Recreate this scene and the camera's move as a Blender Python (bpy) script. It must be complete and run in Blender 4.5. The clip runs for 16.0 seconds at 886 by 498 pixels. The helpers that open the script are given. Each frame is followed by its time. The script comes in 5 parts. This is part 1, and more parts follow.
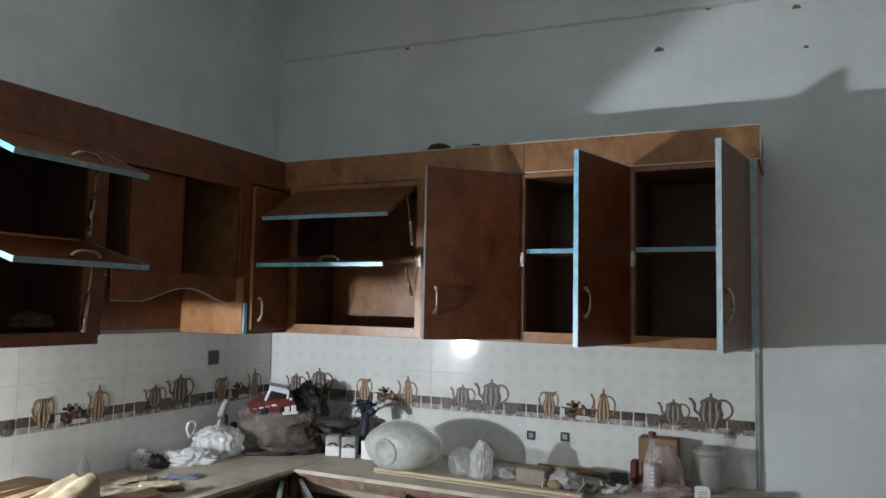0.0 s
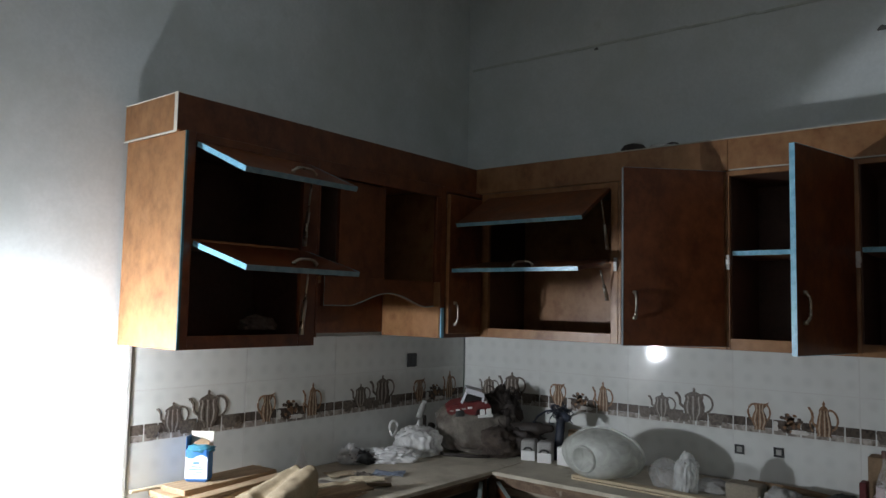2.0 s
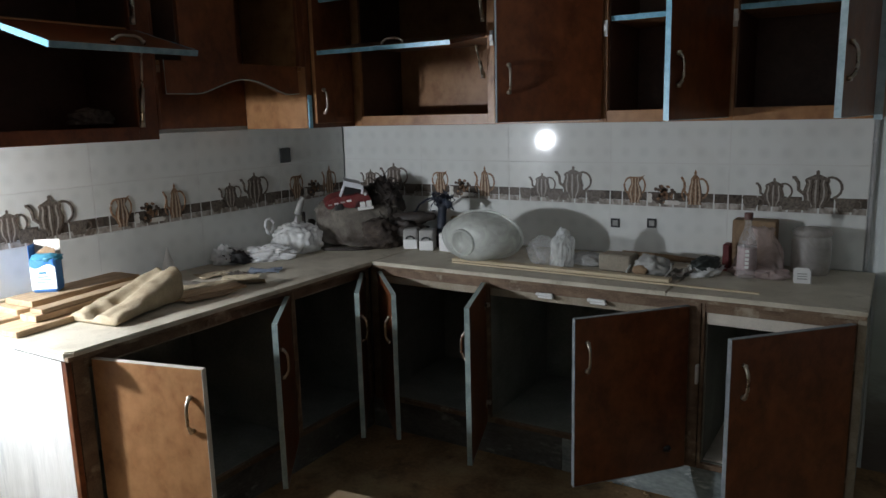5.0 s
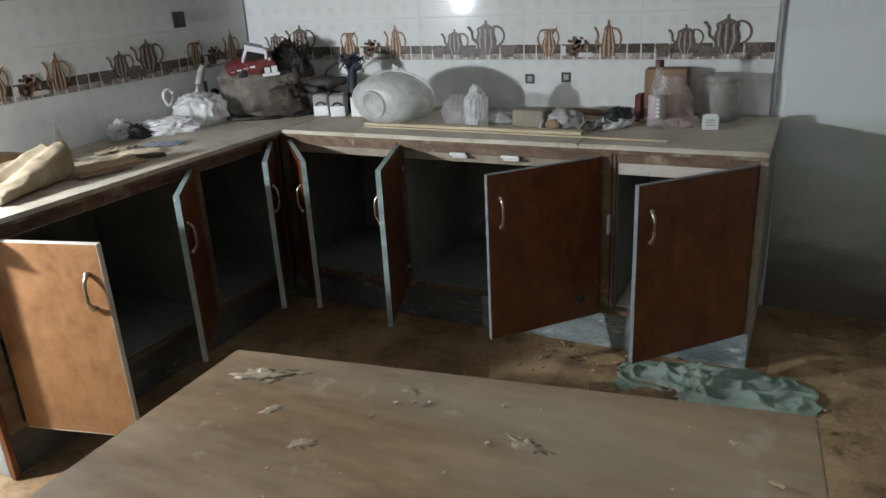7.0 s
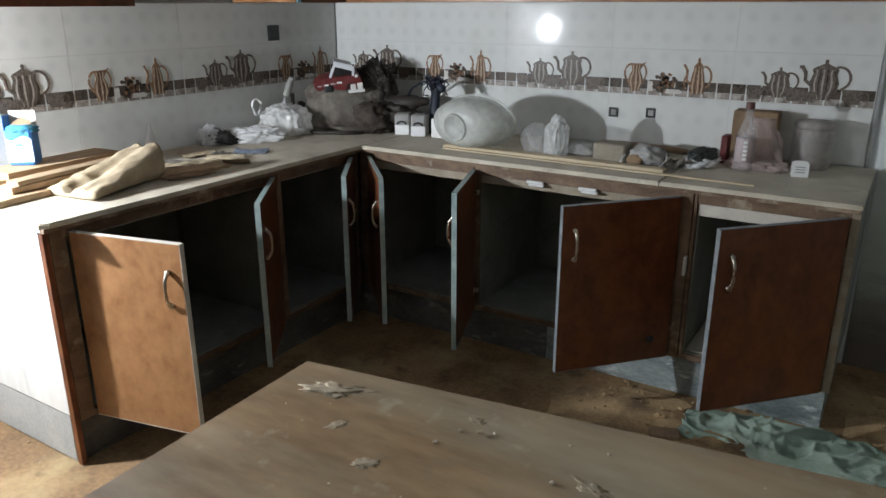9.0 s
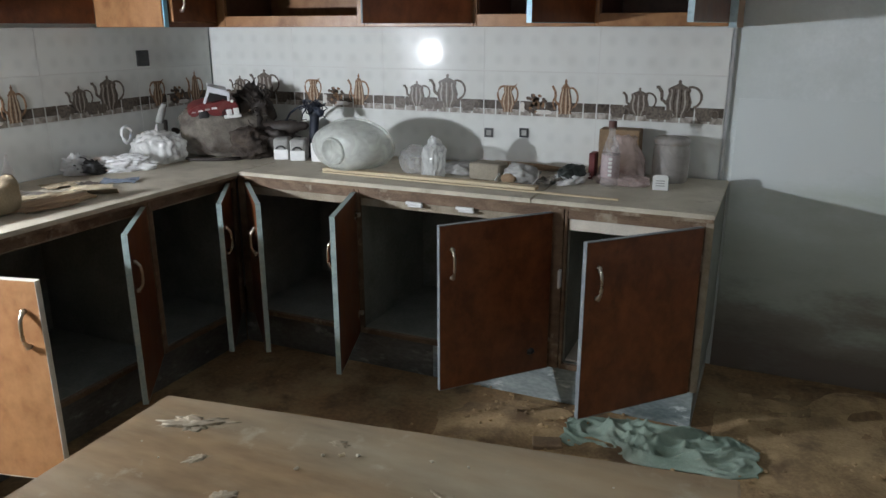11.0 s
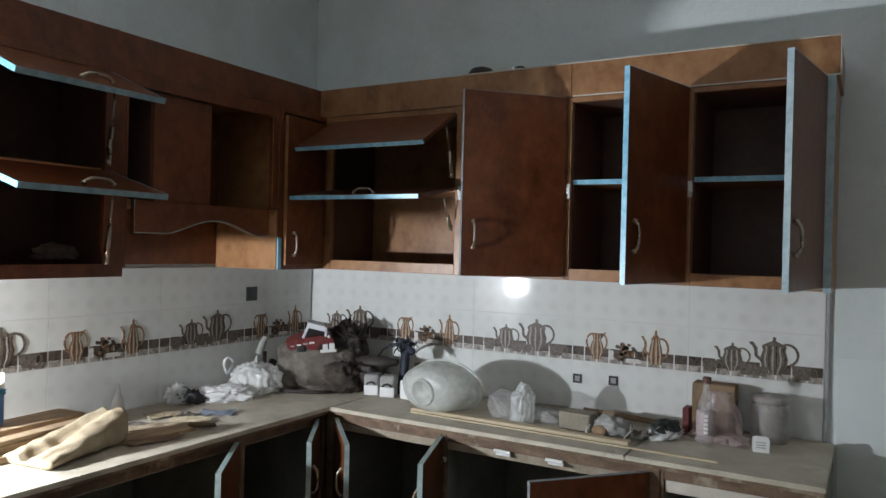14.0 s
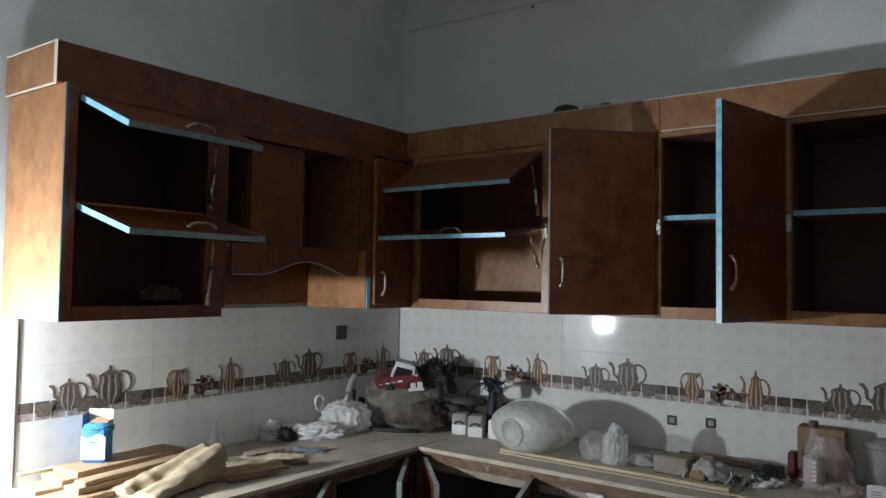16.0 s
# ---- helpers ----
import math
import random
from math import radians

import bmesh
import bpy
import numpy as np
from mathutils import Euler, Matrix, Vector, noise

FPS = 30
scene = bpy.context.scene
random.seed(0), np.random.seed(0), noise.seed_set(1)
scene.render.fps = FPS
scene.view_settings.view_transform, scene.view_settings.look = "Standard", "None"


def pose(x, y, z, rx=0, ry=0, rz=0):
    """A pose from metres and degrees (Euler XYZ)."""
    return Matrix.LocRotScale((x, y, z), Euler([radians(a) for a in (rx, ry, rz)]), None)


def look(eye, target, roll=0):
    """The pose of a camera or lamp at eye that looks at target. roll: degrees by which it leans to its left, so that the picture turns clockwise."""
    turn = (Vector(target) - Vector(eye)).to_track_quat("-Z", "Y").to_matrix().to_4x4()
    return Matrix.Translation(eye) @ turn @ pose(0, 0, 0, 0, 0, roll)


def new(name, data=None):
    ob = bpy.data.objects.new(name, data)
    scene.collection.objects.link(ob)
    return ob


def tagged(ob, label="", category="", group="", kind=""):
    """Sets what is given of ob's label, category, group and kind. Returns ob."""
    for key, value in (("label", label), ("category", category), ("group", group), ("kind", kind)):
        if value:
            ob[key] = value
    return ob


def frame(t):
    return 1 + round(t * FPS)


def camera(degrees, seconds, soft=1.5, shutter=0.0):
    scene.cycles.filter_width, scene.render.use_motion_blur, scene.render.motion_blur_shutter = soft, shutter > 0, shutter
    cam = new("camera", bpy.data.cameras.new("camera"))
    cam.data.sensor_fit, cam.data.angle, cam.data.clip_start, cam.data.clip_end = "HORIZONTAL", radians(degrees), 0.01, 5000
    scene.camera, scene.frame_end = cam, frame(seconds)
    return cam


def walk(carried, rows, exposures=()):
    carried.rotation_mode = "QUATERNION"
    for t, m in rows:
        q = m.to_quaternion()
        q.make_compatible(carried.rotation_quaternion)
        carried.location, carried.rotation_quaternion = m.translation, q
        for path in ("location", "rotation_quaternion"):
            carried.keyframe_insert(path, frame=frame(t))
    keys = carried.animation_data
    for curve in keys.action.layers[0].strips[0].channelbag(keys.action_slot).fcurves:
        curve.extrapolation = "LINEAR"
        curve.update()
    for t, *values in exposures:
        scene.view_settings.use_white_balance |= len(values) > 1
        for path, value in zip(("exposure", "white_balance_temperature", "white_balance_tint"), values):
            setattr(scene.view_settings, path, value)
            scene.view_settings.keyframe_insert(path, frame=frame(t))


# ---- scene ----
cam = camera(61.8, 16.0)
PATH = [
    (0, (2.655, -3.373, 1.539), (1.8, -1.571, 1.688), 1.1),
    (0.5, (2.635, -3.391, 1.542), (1.613, -1.678, 1.686), 0.7),
    (1, (2.604, -3.405, 1.541), (1.42, -1.8, 1.694), 0.3),
    (1.5, (2.582, -3.419, 1.54), (1.31, -1.882, 1.679), 1.1),
    (2, (2.588, -3.414, 1.538), (1.334, -1.864, 1.69), 1.2),
    (2.5, (2.584, -3.405, 1.525), (1.36, -1.824, 1.589), 1.1),
    (3, (2.588, -3.381, 1.51), (1.393, -1.778, 1.484), -0.1),
    (3.5, (2.604, -3.36, 1.5), (1.459, -1.723, 1.413), -0.7),
    (4, (2.653, -3.328, 1.499), (1.481, -1.711, 1.403), -1.1),
    (4.5, (2.665, -3.264, 1.474), (1.506, -1.651, 1.242), -2.3),
    (5, (2.599, -3.185, 1.444), (1.562, -1.515, 1.078), -1.5),
    (5.2, (2.576, -3.167, 1.434), (1.583, -1.488, 0.994), -1.1),
    (7.3, (2.65, -3.108, 1.372), (1.832, -1.421, 0.676), -3.5),
    (7.5, (2.647, -3.103, 1.374), (1.848, -1.407, 0.677), -3.6),
    (8, (2.631, -3.106, 1.379), (1.773, -1.436, 0.689), -3.2),
    (8.2, (2.619, -3.11, 1.378), (1.704, -1.464, 0.705), -3.0),
    (10.3, (2.651, -3.125, 1.394), (1.605, -1.514, 0.836), 1.6),
    (10.5, (2.662, -3.119, 1.395), (1.69, -1.461, 0.84), 1.4),
    (11, (2.692, -3.098, 1.385), (1.91, -1.35, 0.81), -0.1),
    (11.5, (2.695, -3.103, 1.386), (1.913, -1.349, 0.828), -0.5),
    (12, (2.691, -3.11, 1.395), (1.86, -1.362, 0.888), -0.4),
    (12.5, (2.677, -3.122, 1.444), (1.815, -1.343, 1.138), 0.0),
    (13, (2.664, -3.139, 1.48), (1.79, -1.345, 1.344), 0.1),
    (13.5, (2.655, -3.153, 1.491), (1.685, -1.404, 1.44), 0.6),
    (14, (2.651, -3.155, 1.506), (1.649, -1.425, 1.499), 1.4),
    (14.5, (2.65, -3.159, 1.506), (1.614, -1.448, 1.513), 2.0),
    (15, (2.652, -3.166, 1.511), (1.567, -1.487, 1.555), 1.3),
    (15.5, (2.642, -3.171, 1.507), (1.506, -1.526, 1.567), 1.0),
    (16, (2.637, -3.174, 1.513), (1.45, -1.567, 1.601), 0.9),
]
walk(cam, [(t, look(eye, target, roll)) for t, eye, target, roll in PATH],
     [(0, 0.20), (0.5, 0.05), (1.0, -0.64), (1.5, -0.78), (2.5, -0.83), (4.0, -0.74), (5.2, -0.62), (6.6, 0.06), (7.3, 0.24), (8.2, 0.28), (9.2, -0.04), (10.3, -0.60),
      (10.5, -0.60), (10.8, -0.04), (11.0, 0.24), (12.5, 0.17), (13.5, 0.20), (15.0, 0.20), (15.5, 0.0), (16.0, -0.32)])



# ---- light: one bare bulb by the end of the left wall, dim night outside ----
world = bpy.data.worlds.new("world")
scene.world = world
world.use_nodes = True
world.node_tree.nodes["Background"].inputs[0].default_value = (0.6, 0.75, 1.0, 1)
world.node_tree.nodes["Background"].inputs[1].default_value = 0.02
BULB = Vector((0.075, -2.50, 1.188))
BULB_POWER = 3200.0


# ---- materials ----
def material(name):
    m = bpy.data.materials.new(name)
    m.use_nodes = True
    return m, m.node_tree.nodes, m.node_tree.links, m.node_tree.nodes["Principled BSDF"]


def surface(name, dark, light, scale=8.0, fine=120.0, rough=0.5, bump=0.15, metal=0.0, stretch=(1, 1, 1),
            stain=None, stain_scale=2.0, stain_low=0.5, stain_high=0.62, depth=0.004, vary=0.0, sheen=0.5, second=None):
    """Two scales of noise between two colours, an optional stain colour in patches, and a fine relief."""
    m, n, l, bsdf = material(name)
    co = n.new("ShaderNodeTexCoord")
    mp = n.new("ShaderNodeMapping")
    mp.inputs["Scale"].default_value = stretch
    l.new(co.outputs["Object"], mp.inputs["Vector"])
    a = n.new("ShaderNodeTexNoise")
    a.inputs["Scale"].default_value, a.inputs["Detail"].default_value = scale, 6
    a.inputs["Distortion"].default_value = 0.6
    b = n.new("ShaderNodeTexNoise")
    b.inputs["Scale"].default_value, b.inputs["Detail"].default_value = fine, 3
    for t in (a, b):
        l.new(mp.outputs[0], t.inputs["Vector"])
    mix = n.new("ShaderNodeMath")
    mix.operation = "MULTIPLY_ADD"
    mix.inputs[1].default_value = 0.35
    l.new(b.outputs["Fac"], mix.inputs[0])
    half = n.new("ShaderNodeMath")
    half.operation = "MULTIPLY"
    half.inputs[1].default_value = 0.65
    l.new(a.outputs["Fac"], half.inputs[0])
    l.new(half.outputs[0], mix.inputs[2])
    ramp = n.new("ShaderNodeValToRGB")
    ramp.color_ramp.elements[0].position, ramp.color_ramp.elements[0].color = 0.36, (*dark, 1)
    ramp.color_ramp.elements[1].position, ramp.color_ramp.elements[1].color = 0.64, (*light, 1)
    l.new(mix.outputs[0], ramp.inputs[0])
    colour = ramp.outputs[0]
    layers = [(stain, stain_scale, stain_low, stain_high, mp.outputs[0])] if stain else []
    if second:
        layers.append((*second, co.outputs["Object"]))
    for tint, size, low, high, where in layers:
        s = n.new("ShaderNodeTexNoise")
        s.inputs["Scale"].default_value, s.inputs["Detail"].default_value = size, 8
        s.inputs["Roughness"].default_value = 0.65
        l.new(where, s.inputs["Vector"])
        r = n.new("ShaderNodeValToRGB")
        r.color_ramp.elements[0].position, r.color_ramp.elements[1].position = low, high
        l.new(s.outputs["Fac"], r.inputs[0])
        k = n.new("ShaderNodeMix")
        k.data_type = "RGBA"
        l.new(r.outputs[0], k.inputs["Factor"])
        l.new(colour, k.inputs["A"])
        k.inputs["B"].default_value = (*tint, 1)
        colour = k.outputs["Result"]
    if vary:
        oi = n.new("ShaderNodeObjectInfo")
        v = n.new("ShaderNodeMapRange")
        v.inputs["To Min"].default_value, v.inputs["To Max"].default_value = 1 - vary, 1 + vary
        l.new(oi.outputs["Random"], v.inputs["Value"])
        h = n.new("ShaderNodeHueSaturation")
        l.new(v.outputs[0], h.inputs["Value"])
        l.new(colour, h.inputs["Color"])
        colour = h.outputs[0]
    l.new(colour, bsdf.inputs["Base Color"])
    rr = n.new("ShaderNodeMapRange")
    rr.inputs["To Min"].default_value, rr.inputs["To Max"].default_value = max(rough - 0.1, 0.03), min(rough + 0.12, 1)
    l.new(a.outputs["Fac"], rr.inputs["Value"])
    l.new(rr.outputs[0], bsdf.inputs["Roughness"])
    bsdf.inputs["Metallic"].default_value = metal
    bsdf.inputs["Specular IOR Level"].default_value = sheen
    if bump:
        bp = n.new("ShaderNodeBump")
        bp.inputs["Strength"].default_value, bp.inputs["Distance"].default_value = bump, depth
        l.new(mix.outputs[0], bp.inputs["Height"])
        l.new(bp.outputs[0], bsdf.inputs["Normal"])
    return m


def tile_glaze():
    """Glazed off-white wall tile with a faint woven check."""
    m, n, l, bsdf = material("tile_glaze")
    co = n.new("ShaderNodeTexCoord")
    waves = []
    for axis in ("X", "Y", "Z"):
        w = n.new("ShaderNodeTexWave")
        w.bands_direction = axis
        w.inputs["Scale"].default_value = 3.9
        w.inputs["Distortion"].default_value = 0.25
        w.inputs["Detail"].default_value = 3
        l.new(co.outputs["Object"], w.inputs["Vector"])
        waves.append(w)
    add = n.new("ShaderNodeMath")
    l.new(waves[0].outputs["Fac"], add.inputs[0])
    l.new(waves[1].outputs["Fac"], add.inputs[1])
    mul = n.new("ShaderNodeMath")
    mul.operation = "MULTIPLY"
    l.new(add.outputs[0], mul.inputs[0])
    l.new(waves[2].outputs["Fac"], mul.inputs[1])
    ramp = n.new("ShaderNodeValToRGB")
    ramp.color_ramp.elements[0].color, ramp.color_ramp.elements[1].color = (0.735, 0.748, 0.715, 1), (0.675, 0.69, 0.658, 1)
    ramp.color_ramp.elements[0].position, ramp.color_ramp.elements[1].position = 0.25, 1.4
    l.new(mul.outputs[0], ramp.inputs[0])
    dust = n.new("ShaderNodeTexNoise")
    dust.inputs["Scale"].default_value, dust.inputs["Detail"].default_value = 5, 8
    l.new(co.outputs["Object"], dust.inputs["Vector"])
    k = n.new("ShaderNodeMix")
    k.data_type = "RGBA"
    mr = n.new("ShaderNodeMapRange")
    mr.inputs["From Min"].default_value, mr.inputs["From Max"].default_value, mr.inputs["To Max"].default_value = 0.45, 0.8, 0.35
    l.new(dust.outputs["Fac"], mr.inputs["Value"])
    l.new(mr.outputs[0], k.inputs["Factor"])
    l.new(ramp.outputs[0], k.inputs["A"])
    k.inputs["B"].default_value = (0.52, 0.5, 0.45, 1)
    l.new(k.outputs["Result"], bsdf.inputs["Base Color"])
    r2 = n.new("ShaderNodeMapRange")
    r2.inputs["To Min"].default_value, r2.inputs["To Max"].default_value = 0.02, 0.10
    l.new(dust.outputs["Fac"], r2.inputs["Value"])
    l.new(r2.outputs[0], bsdf.inputs["Roughness"])
    bp = n.new("ShaderNodeBump")
    bp.inputs["Strength"].default_value, bp.inputs["Distance"].default_value = 0.02, 0.0005
    l.new(mul.outputs[0], bp.inputs["Height"])
    l.new(bp.outputs[0], bsdf.inputs["Normal"])
    return m


def film(name, colour, rough, clear, bump=0.5):
    """Thin crumpled plastic film."""
    m, n, l, bsdf = material(name)
    bsdf.inputs["Base Color"].default_value = (*colour, 1)
    bsdf.inputs["Roughness"].default_value = rough
    bsdf.inputs["Specular IOR Level"].default_value = 0.7
    co = n.new("ShaderNodeTexCoord")
    t = n.new("ShaderNodeTexNoise")
    t.inputs["Scale"].default_value, t.inputs["Detail"].default_value, t.inputs["Distortion"].default_value = 13, 4, 1.6
    l.new(co.outputs["Object"], t.inputs["Vector"])
    bp = n.new("ShaderNodeBump")
    bp.inputs["Strength"].default_value, bp.inputs["Distance"].default_value = bump, 0.01
    l.new(t.outputs["Fac"], bp.inputs["Height"])
    l.new(bp.outputs[0], bsdf.inputs["Normal"])
    see = n.new("ShaderNodeBsdfTransparent")
    trans = n.new("ShaderNodeBsdfTranslucent")
    trans.inputs[0].default_value = (*colour, 1)
    both = n.new("ShaderNodeMixShader")
    both.inputs[0].default_value = 0.2
    l.new(bsdf.outputs[0], both.inputs[1])
    l.new(trans.outputs[0], both.inputs[2])
    mix = n.new("ShaderNodeMixShader")
    fac = n.new("ShaderNodeMapRange")
    fac.inputs["To Min"].default_value, fac.inputs["To Max"].default_value = max(clear - 0.25, 0), min(clear + 0.25, 1)
    l.new(t.outputs["Fac"], fac.inputs["Value"])
    l.new(fac.outputs[0], mix.inputs[0])
    l.new(both.outputs[0], mix.inputs[1])
    l.new(see.outputs[0], mix.inputs[2])
    l.new(mix.outputs[0], n["Material Output"].inputs["Surface"])
    return m


def glowing(name, colour, strength):
    m, n, l, bsdf = material(name)
    bsdf.inputs["Base Color"].default_value = (0.9, 0.9, 0.9, 1)
    bsdf.inputs["Emission Color"].default_value = (*colour, 1)
    bsdf.inputs["Emission Strength"].default_value = strength
    return m


# Bulb light is painted into the walnut: lit tone WOOD, shaded tone DOORWOOD.
WOOD = surface("golden_lit_walnut", (0.165, 0.070, 0.0265), (0.305, 0.143, 0.059), 10, 42, 0.36, 0.04, stretch=(1, 1, 0.8), sheen=0.45,
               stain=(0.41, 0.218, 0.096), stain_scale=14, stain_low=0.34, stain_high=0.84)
DOORWOOD = surface("dark_red_shaded_walnut", (0.088, 0.025, 0.0095), (0.168, 0.052, 0.018), 9, 40, 0.33, 0.04, stretch=(1, 1, 0.8), sheen=0.45,
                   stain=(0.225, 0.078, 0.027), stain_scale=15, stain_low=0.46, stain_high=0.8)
INSIDE = surface("wall_cabinet_inside", (0.075, 0.040, 0.028), (0.125, 0.068, 0.048), 8, 60, 0.5, 0.05)
EDGEBROWN = surface("dirty_brown_edging", (0.10, 0.058, 0.033), (0.22, 0.145, 0.088), 11, 130, 0.7, 0.2, stretch=(1, 1, 2),
                    second=((0.36, 0.30, 0.215), 9, 0.56, 0.68))
TEAL = surface("dark_teal_tape", (0.03, 0.09, 0.10), (0.06, 0.15, 0.16), 30, 160, 0.4, 0.05)
RAW = surface("raw_board_edge", (0.24, 0.20, 0.14), (0.38, 0.33, 0.25), 14, 200, 0.75, 0.2)
DARK = surface("cabinet_inside", (0.15, 0.162, 0.142), (0.25, 0.262, 0.23), 6, 80, 0.6, 0.05)
BLUE = surface("blue_edge_tape", (0.16, 0.42, 0.58), (0.3, 0.62, 0.78), 30, 160, 0.35, 0.05)
PALE = surface("pale_edge_tape", (0.21, 0.285, 0.275), (0.35, 0.43, 0.41), 30, 160, 0.4, 0.05)
GREYBLUE = surface("dusty_blue_tape", (0.15, 0.26, 0.31), (0.26, 0.38, 0.43), 30, 160, 0.45, 0.05)
ALUMINIUM = surface("dull_aluminium", (0.48, 0.50, 0.51), (0.62, 0.64, 0.65), 20, 160, 0.35, 0.03, metal=0.8)
GREYTAPE = surface("dull_grey_edge", (0.15, 0.17, 0.18), (0.25, 0.27, 0.28), 30, 160, 0.5, 0.05)
PALEBLUE = surface("pale_blue_tape", (0.34, 0.46, 0.50), (0.5, 0.62, 0.66), 30, 160, 0.3, 0.05)
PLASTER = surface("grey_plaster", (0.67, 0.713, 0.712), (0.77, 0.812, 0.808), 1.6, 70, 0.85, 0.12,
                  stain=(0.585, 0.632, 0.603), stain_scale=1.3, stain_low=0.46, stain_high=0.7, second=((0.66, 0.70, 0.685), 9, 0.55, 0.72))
# Darker plaster for walls out of view, so less light bounces back.
DIMWALL = surface("dim_unseen_plaster", (0.44, 0.45, 0.44), (0.54, 0.55, 0.54), 1.6, 70, 0.9, 0.12, stain=(0.40, 0.41, 0.39), stain_scale=1.3, stain_low=0.48, stain_high=0.7)
CEIL = surface("ceiling_plaster", (0.74, 0.77, 0.78), (0.8, 0.83, 0.84), 2, 60, 0.9, 0.1)
GROUT = surface("grout", (0.60, 0.595, 0.565), (0.70, 0.69, 0.66), 10, 200, 0.9, 0.2)
TILE = tile_glaze()
RAWPALE = surface("pale_board", (0.5, 0.47, 0.4), (0.64, 0.6, 0.52), 14, 200, 0.75, 0.2)
STONE = surface("dusty_counter_stone", (0.42, 0.375, 0.29), (0.60, 0.55, 0.445), 6, 220, 0.62, 0.08,
                stain=(0.33, 0.29, 0.22), stain_scale=3.2, stain_low=0.5, stain_high=0.68, second=((0.27, 0.225, 0.16), 11, 0.58, 0.74))
DIRT = surface("dirty_floor", (0.122, 0.071, 0.033), (0.305, 0.184, 0.084), 3.2, 60, 0.9, 0.5, depth=0.01,
               stain=(0.37, 0.28, 0.145), stain_scale=2.4, stain_low=0.5, stain_high=0.7, second=((0.10, 0.062, 0.032), 7, 0.55, 0.70))
BOARD = surface("dusty_brown_board", (0.125, 0.070, 0.031), (0.385, 0.252, 0.132), 2.4, 16, 0.5, 0.25, stretch=(0.6, 1.9, 1),
                stain=(0.43, 0.365, 0.255), stain_scale=1.7, stain_low=0.42, stain_high=0.78, second=((0.47, 0.405, 0.30), 7.5, 0.575, 0.70))
# Darker copy of MARBLE: the shade below the counter is in its colour.
SHADEDMARBLE = surface("shaded_marble", (0.055, 0.052, 0.045), (0.135, 0.132, 0.118), 5, 40, 0.6, 0.1, stretch=(1, 1, 2.5),
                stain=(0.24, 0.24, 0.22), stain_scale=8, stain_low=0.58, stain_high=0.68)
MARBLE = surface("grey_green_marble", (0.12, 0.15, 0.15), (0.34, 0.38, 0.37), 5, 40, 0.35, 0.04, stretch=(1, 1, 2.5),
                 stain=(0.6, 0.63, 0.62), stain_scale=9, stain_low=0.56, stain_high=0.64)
WHITEPANEL = surface("white_end_panel", (0.60, 0.59, 0.55), (0.76, 0.75, 0.71), 5, 60, 0.5, 0.08, stretch=(3, 3, 0.35),
                     stain=(0.45, 0.45, 0.43), stain_scale=7, stain_low=0.56, stain_high=0.75)
CEMENT = surface("cement", (0.30, 0.30, 0.28), (0.44, 0.43, 0.4), 5, 90, 0.9, 0.3)
STEEL = surface("brushed_steel", (0.36, 0.32, 0.26), (0.52, 0.47, 0.39), 20, 200, 0.28, 0.02, metal=1.0)
WHITE = surface("white_plastic", (0.72, 0.72, 0.7), (0.8, 0.8, 0.78), 12, 100, 0.4, 0.02)
BLACK = surface("black_plastic", (0.012, 0.012, 0.013), (0.03, 0.03, 0.03), 12, 100, 0.4, 0.05)
GOLD = surface("gold_print", (0.15, 0.080, 0.044), (0.37, 0.235, 0.145), 90, 320, 0.30, 0.0, sheen=0.12)
GOLDLIGHT = surface("pale_gold_print", (0.42, 0.31, 0.21), (0.60, 0.49, 0.37), 90, 260, 0.30, 0.0, sheen=0.12)
SEPIA = surface("sepia_print", (0.085, 0.070, 0.058), (0.215, 0.182, 0.150), 120, 320, 0.30, 0.0, sheen=0.12)
INK = surface("dark_print", (0.050, 0.038, 0.030), (0.125, 0.095, 0.076), 60, 160, 0.30, 0.0, vary=0.3, sheen=0.12)
PALEPRINT = surface("pale_print", (0.31, 0.275, 0.235), (0.46, 0.42, 0.37), 60, 160, 0.30, 0.0, sheen=0.12)


# ---- mesh helpers ----
def box(x0, x1, y0, y1, z0, z1, bev=0.002, at=None):
    bm = bmesh.new()
    bmesh.ops.create_cube(bm, size=1)
    bmesh.ops.transform(bm, verts=bm.verts, matrix=Matrix.LocRotScale(
        ((x0 + x1) / 2, (y0 + y1) / 2, (z0 + z1) / 2), None, (abs(x1 - x0), abs(y1 - y0), abs(z1 - z0))))
    if bev:
        bmesh.ops.bevel(bm, geom=list(bm.edges), offset=bev, segments=1, affect="EDGES")
    if at is not None:
        bmesh.ops.transform(bm, verts=bm.verts, matrix=at)
    return bm


def joined(*bms):
    out = bmesh.new()
    for b in bms:
        me = bpy.data.meshes.new("tmp")
        b.to_mesh(me)
        b.free()
        out.from_mesh(me)
        bpy.data.meshes.remove(me)
    return out


def moved(bm, m):
    bmesh.ops.transform(bm, verts=bm.verts, matrix=m)
    return bm


def prism(outline, depth, at=None):
    """An outline in x, z given a depth along y."""
    bm = bmesh.new()
    a = [bm.verts.new((x, 0, z)) for x, z in outline]
    b = [bm.verts.new((x, depth, z)) for x, z in outline]
    bm.faces.new(a)
    bm.faces.new(b[::-1])
    for i in range(len(a)):
        j = (i + 1) % len(a)
        bm.faces.new((a[j], a[i], b[i], b[j]))
    bmesh.ops.recalc_face_normals(bm, faces=bm.faces)
    if at is not None:
        moved(bm, at)
    return bm


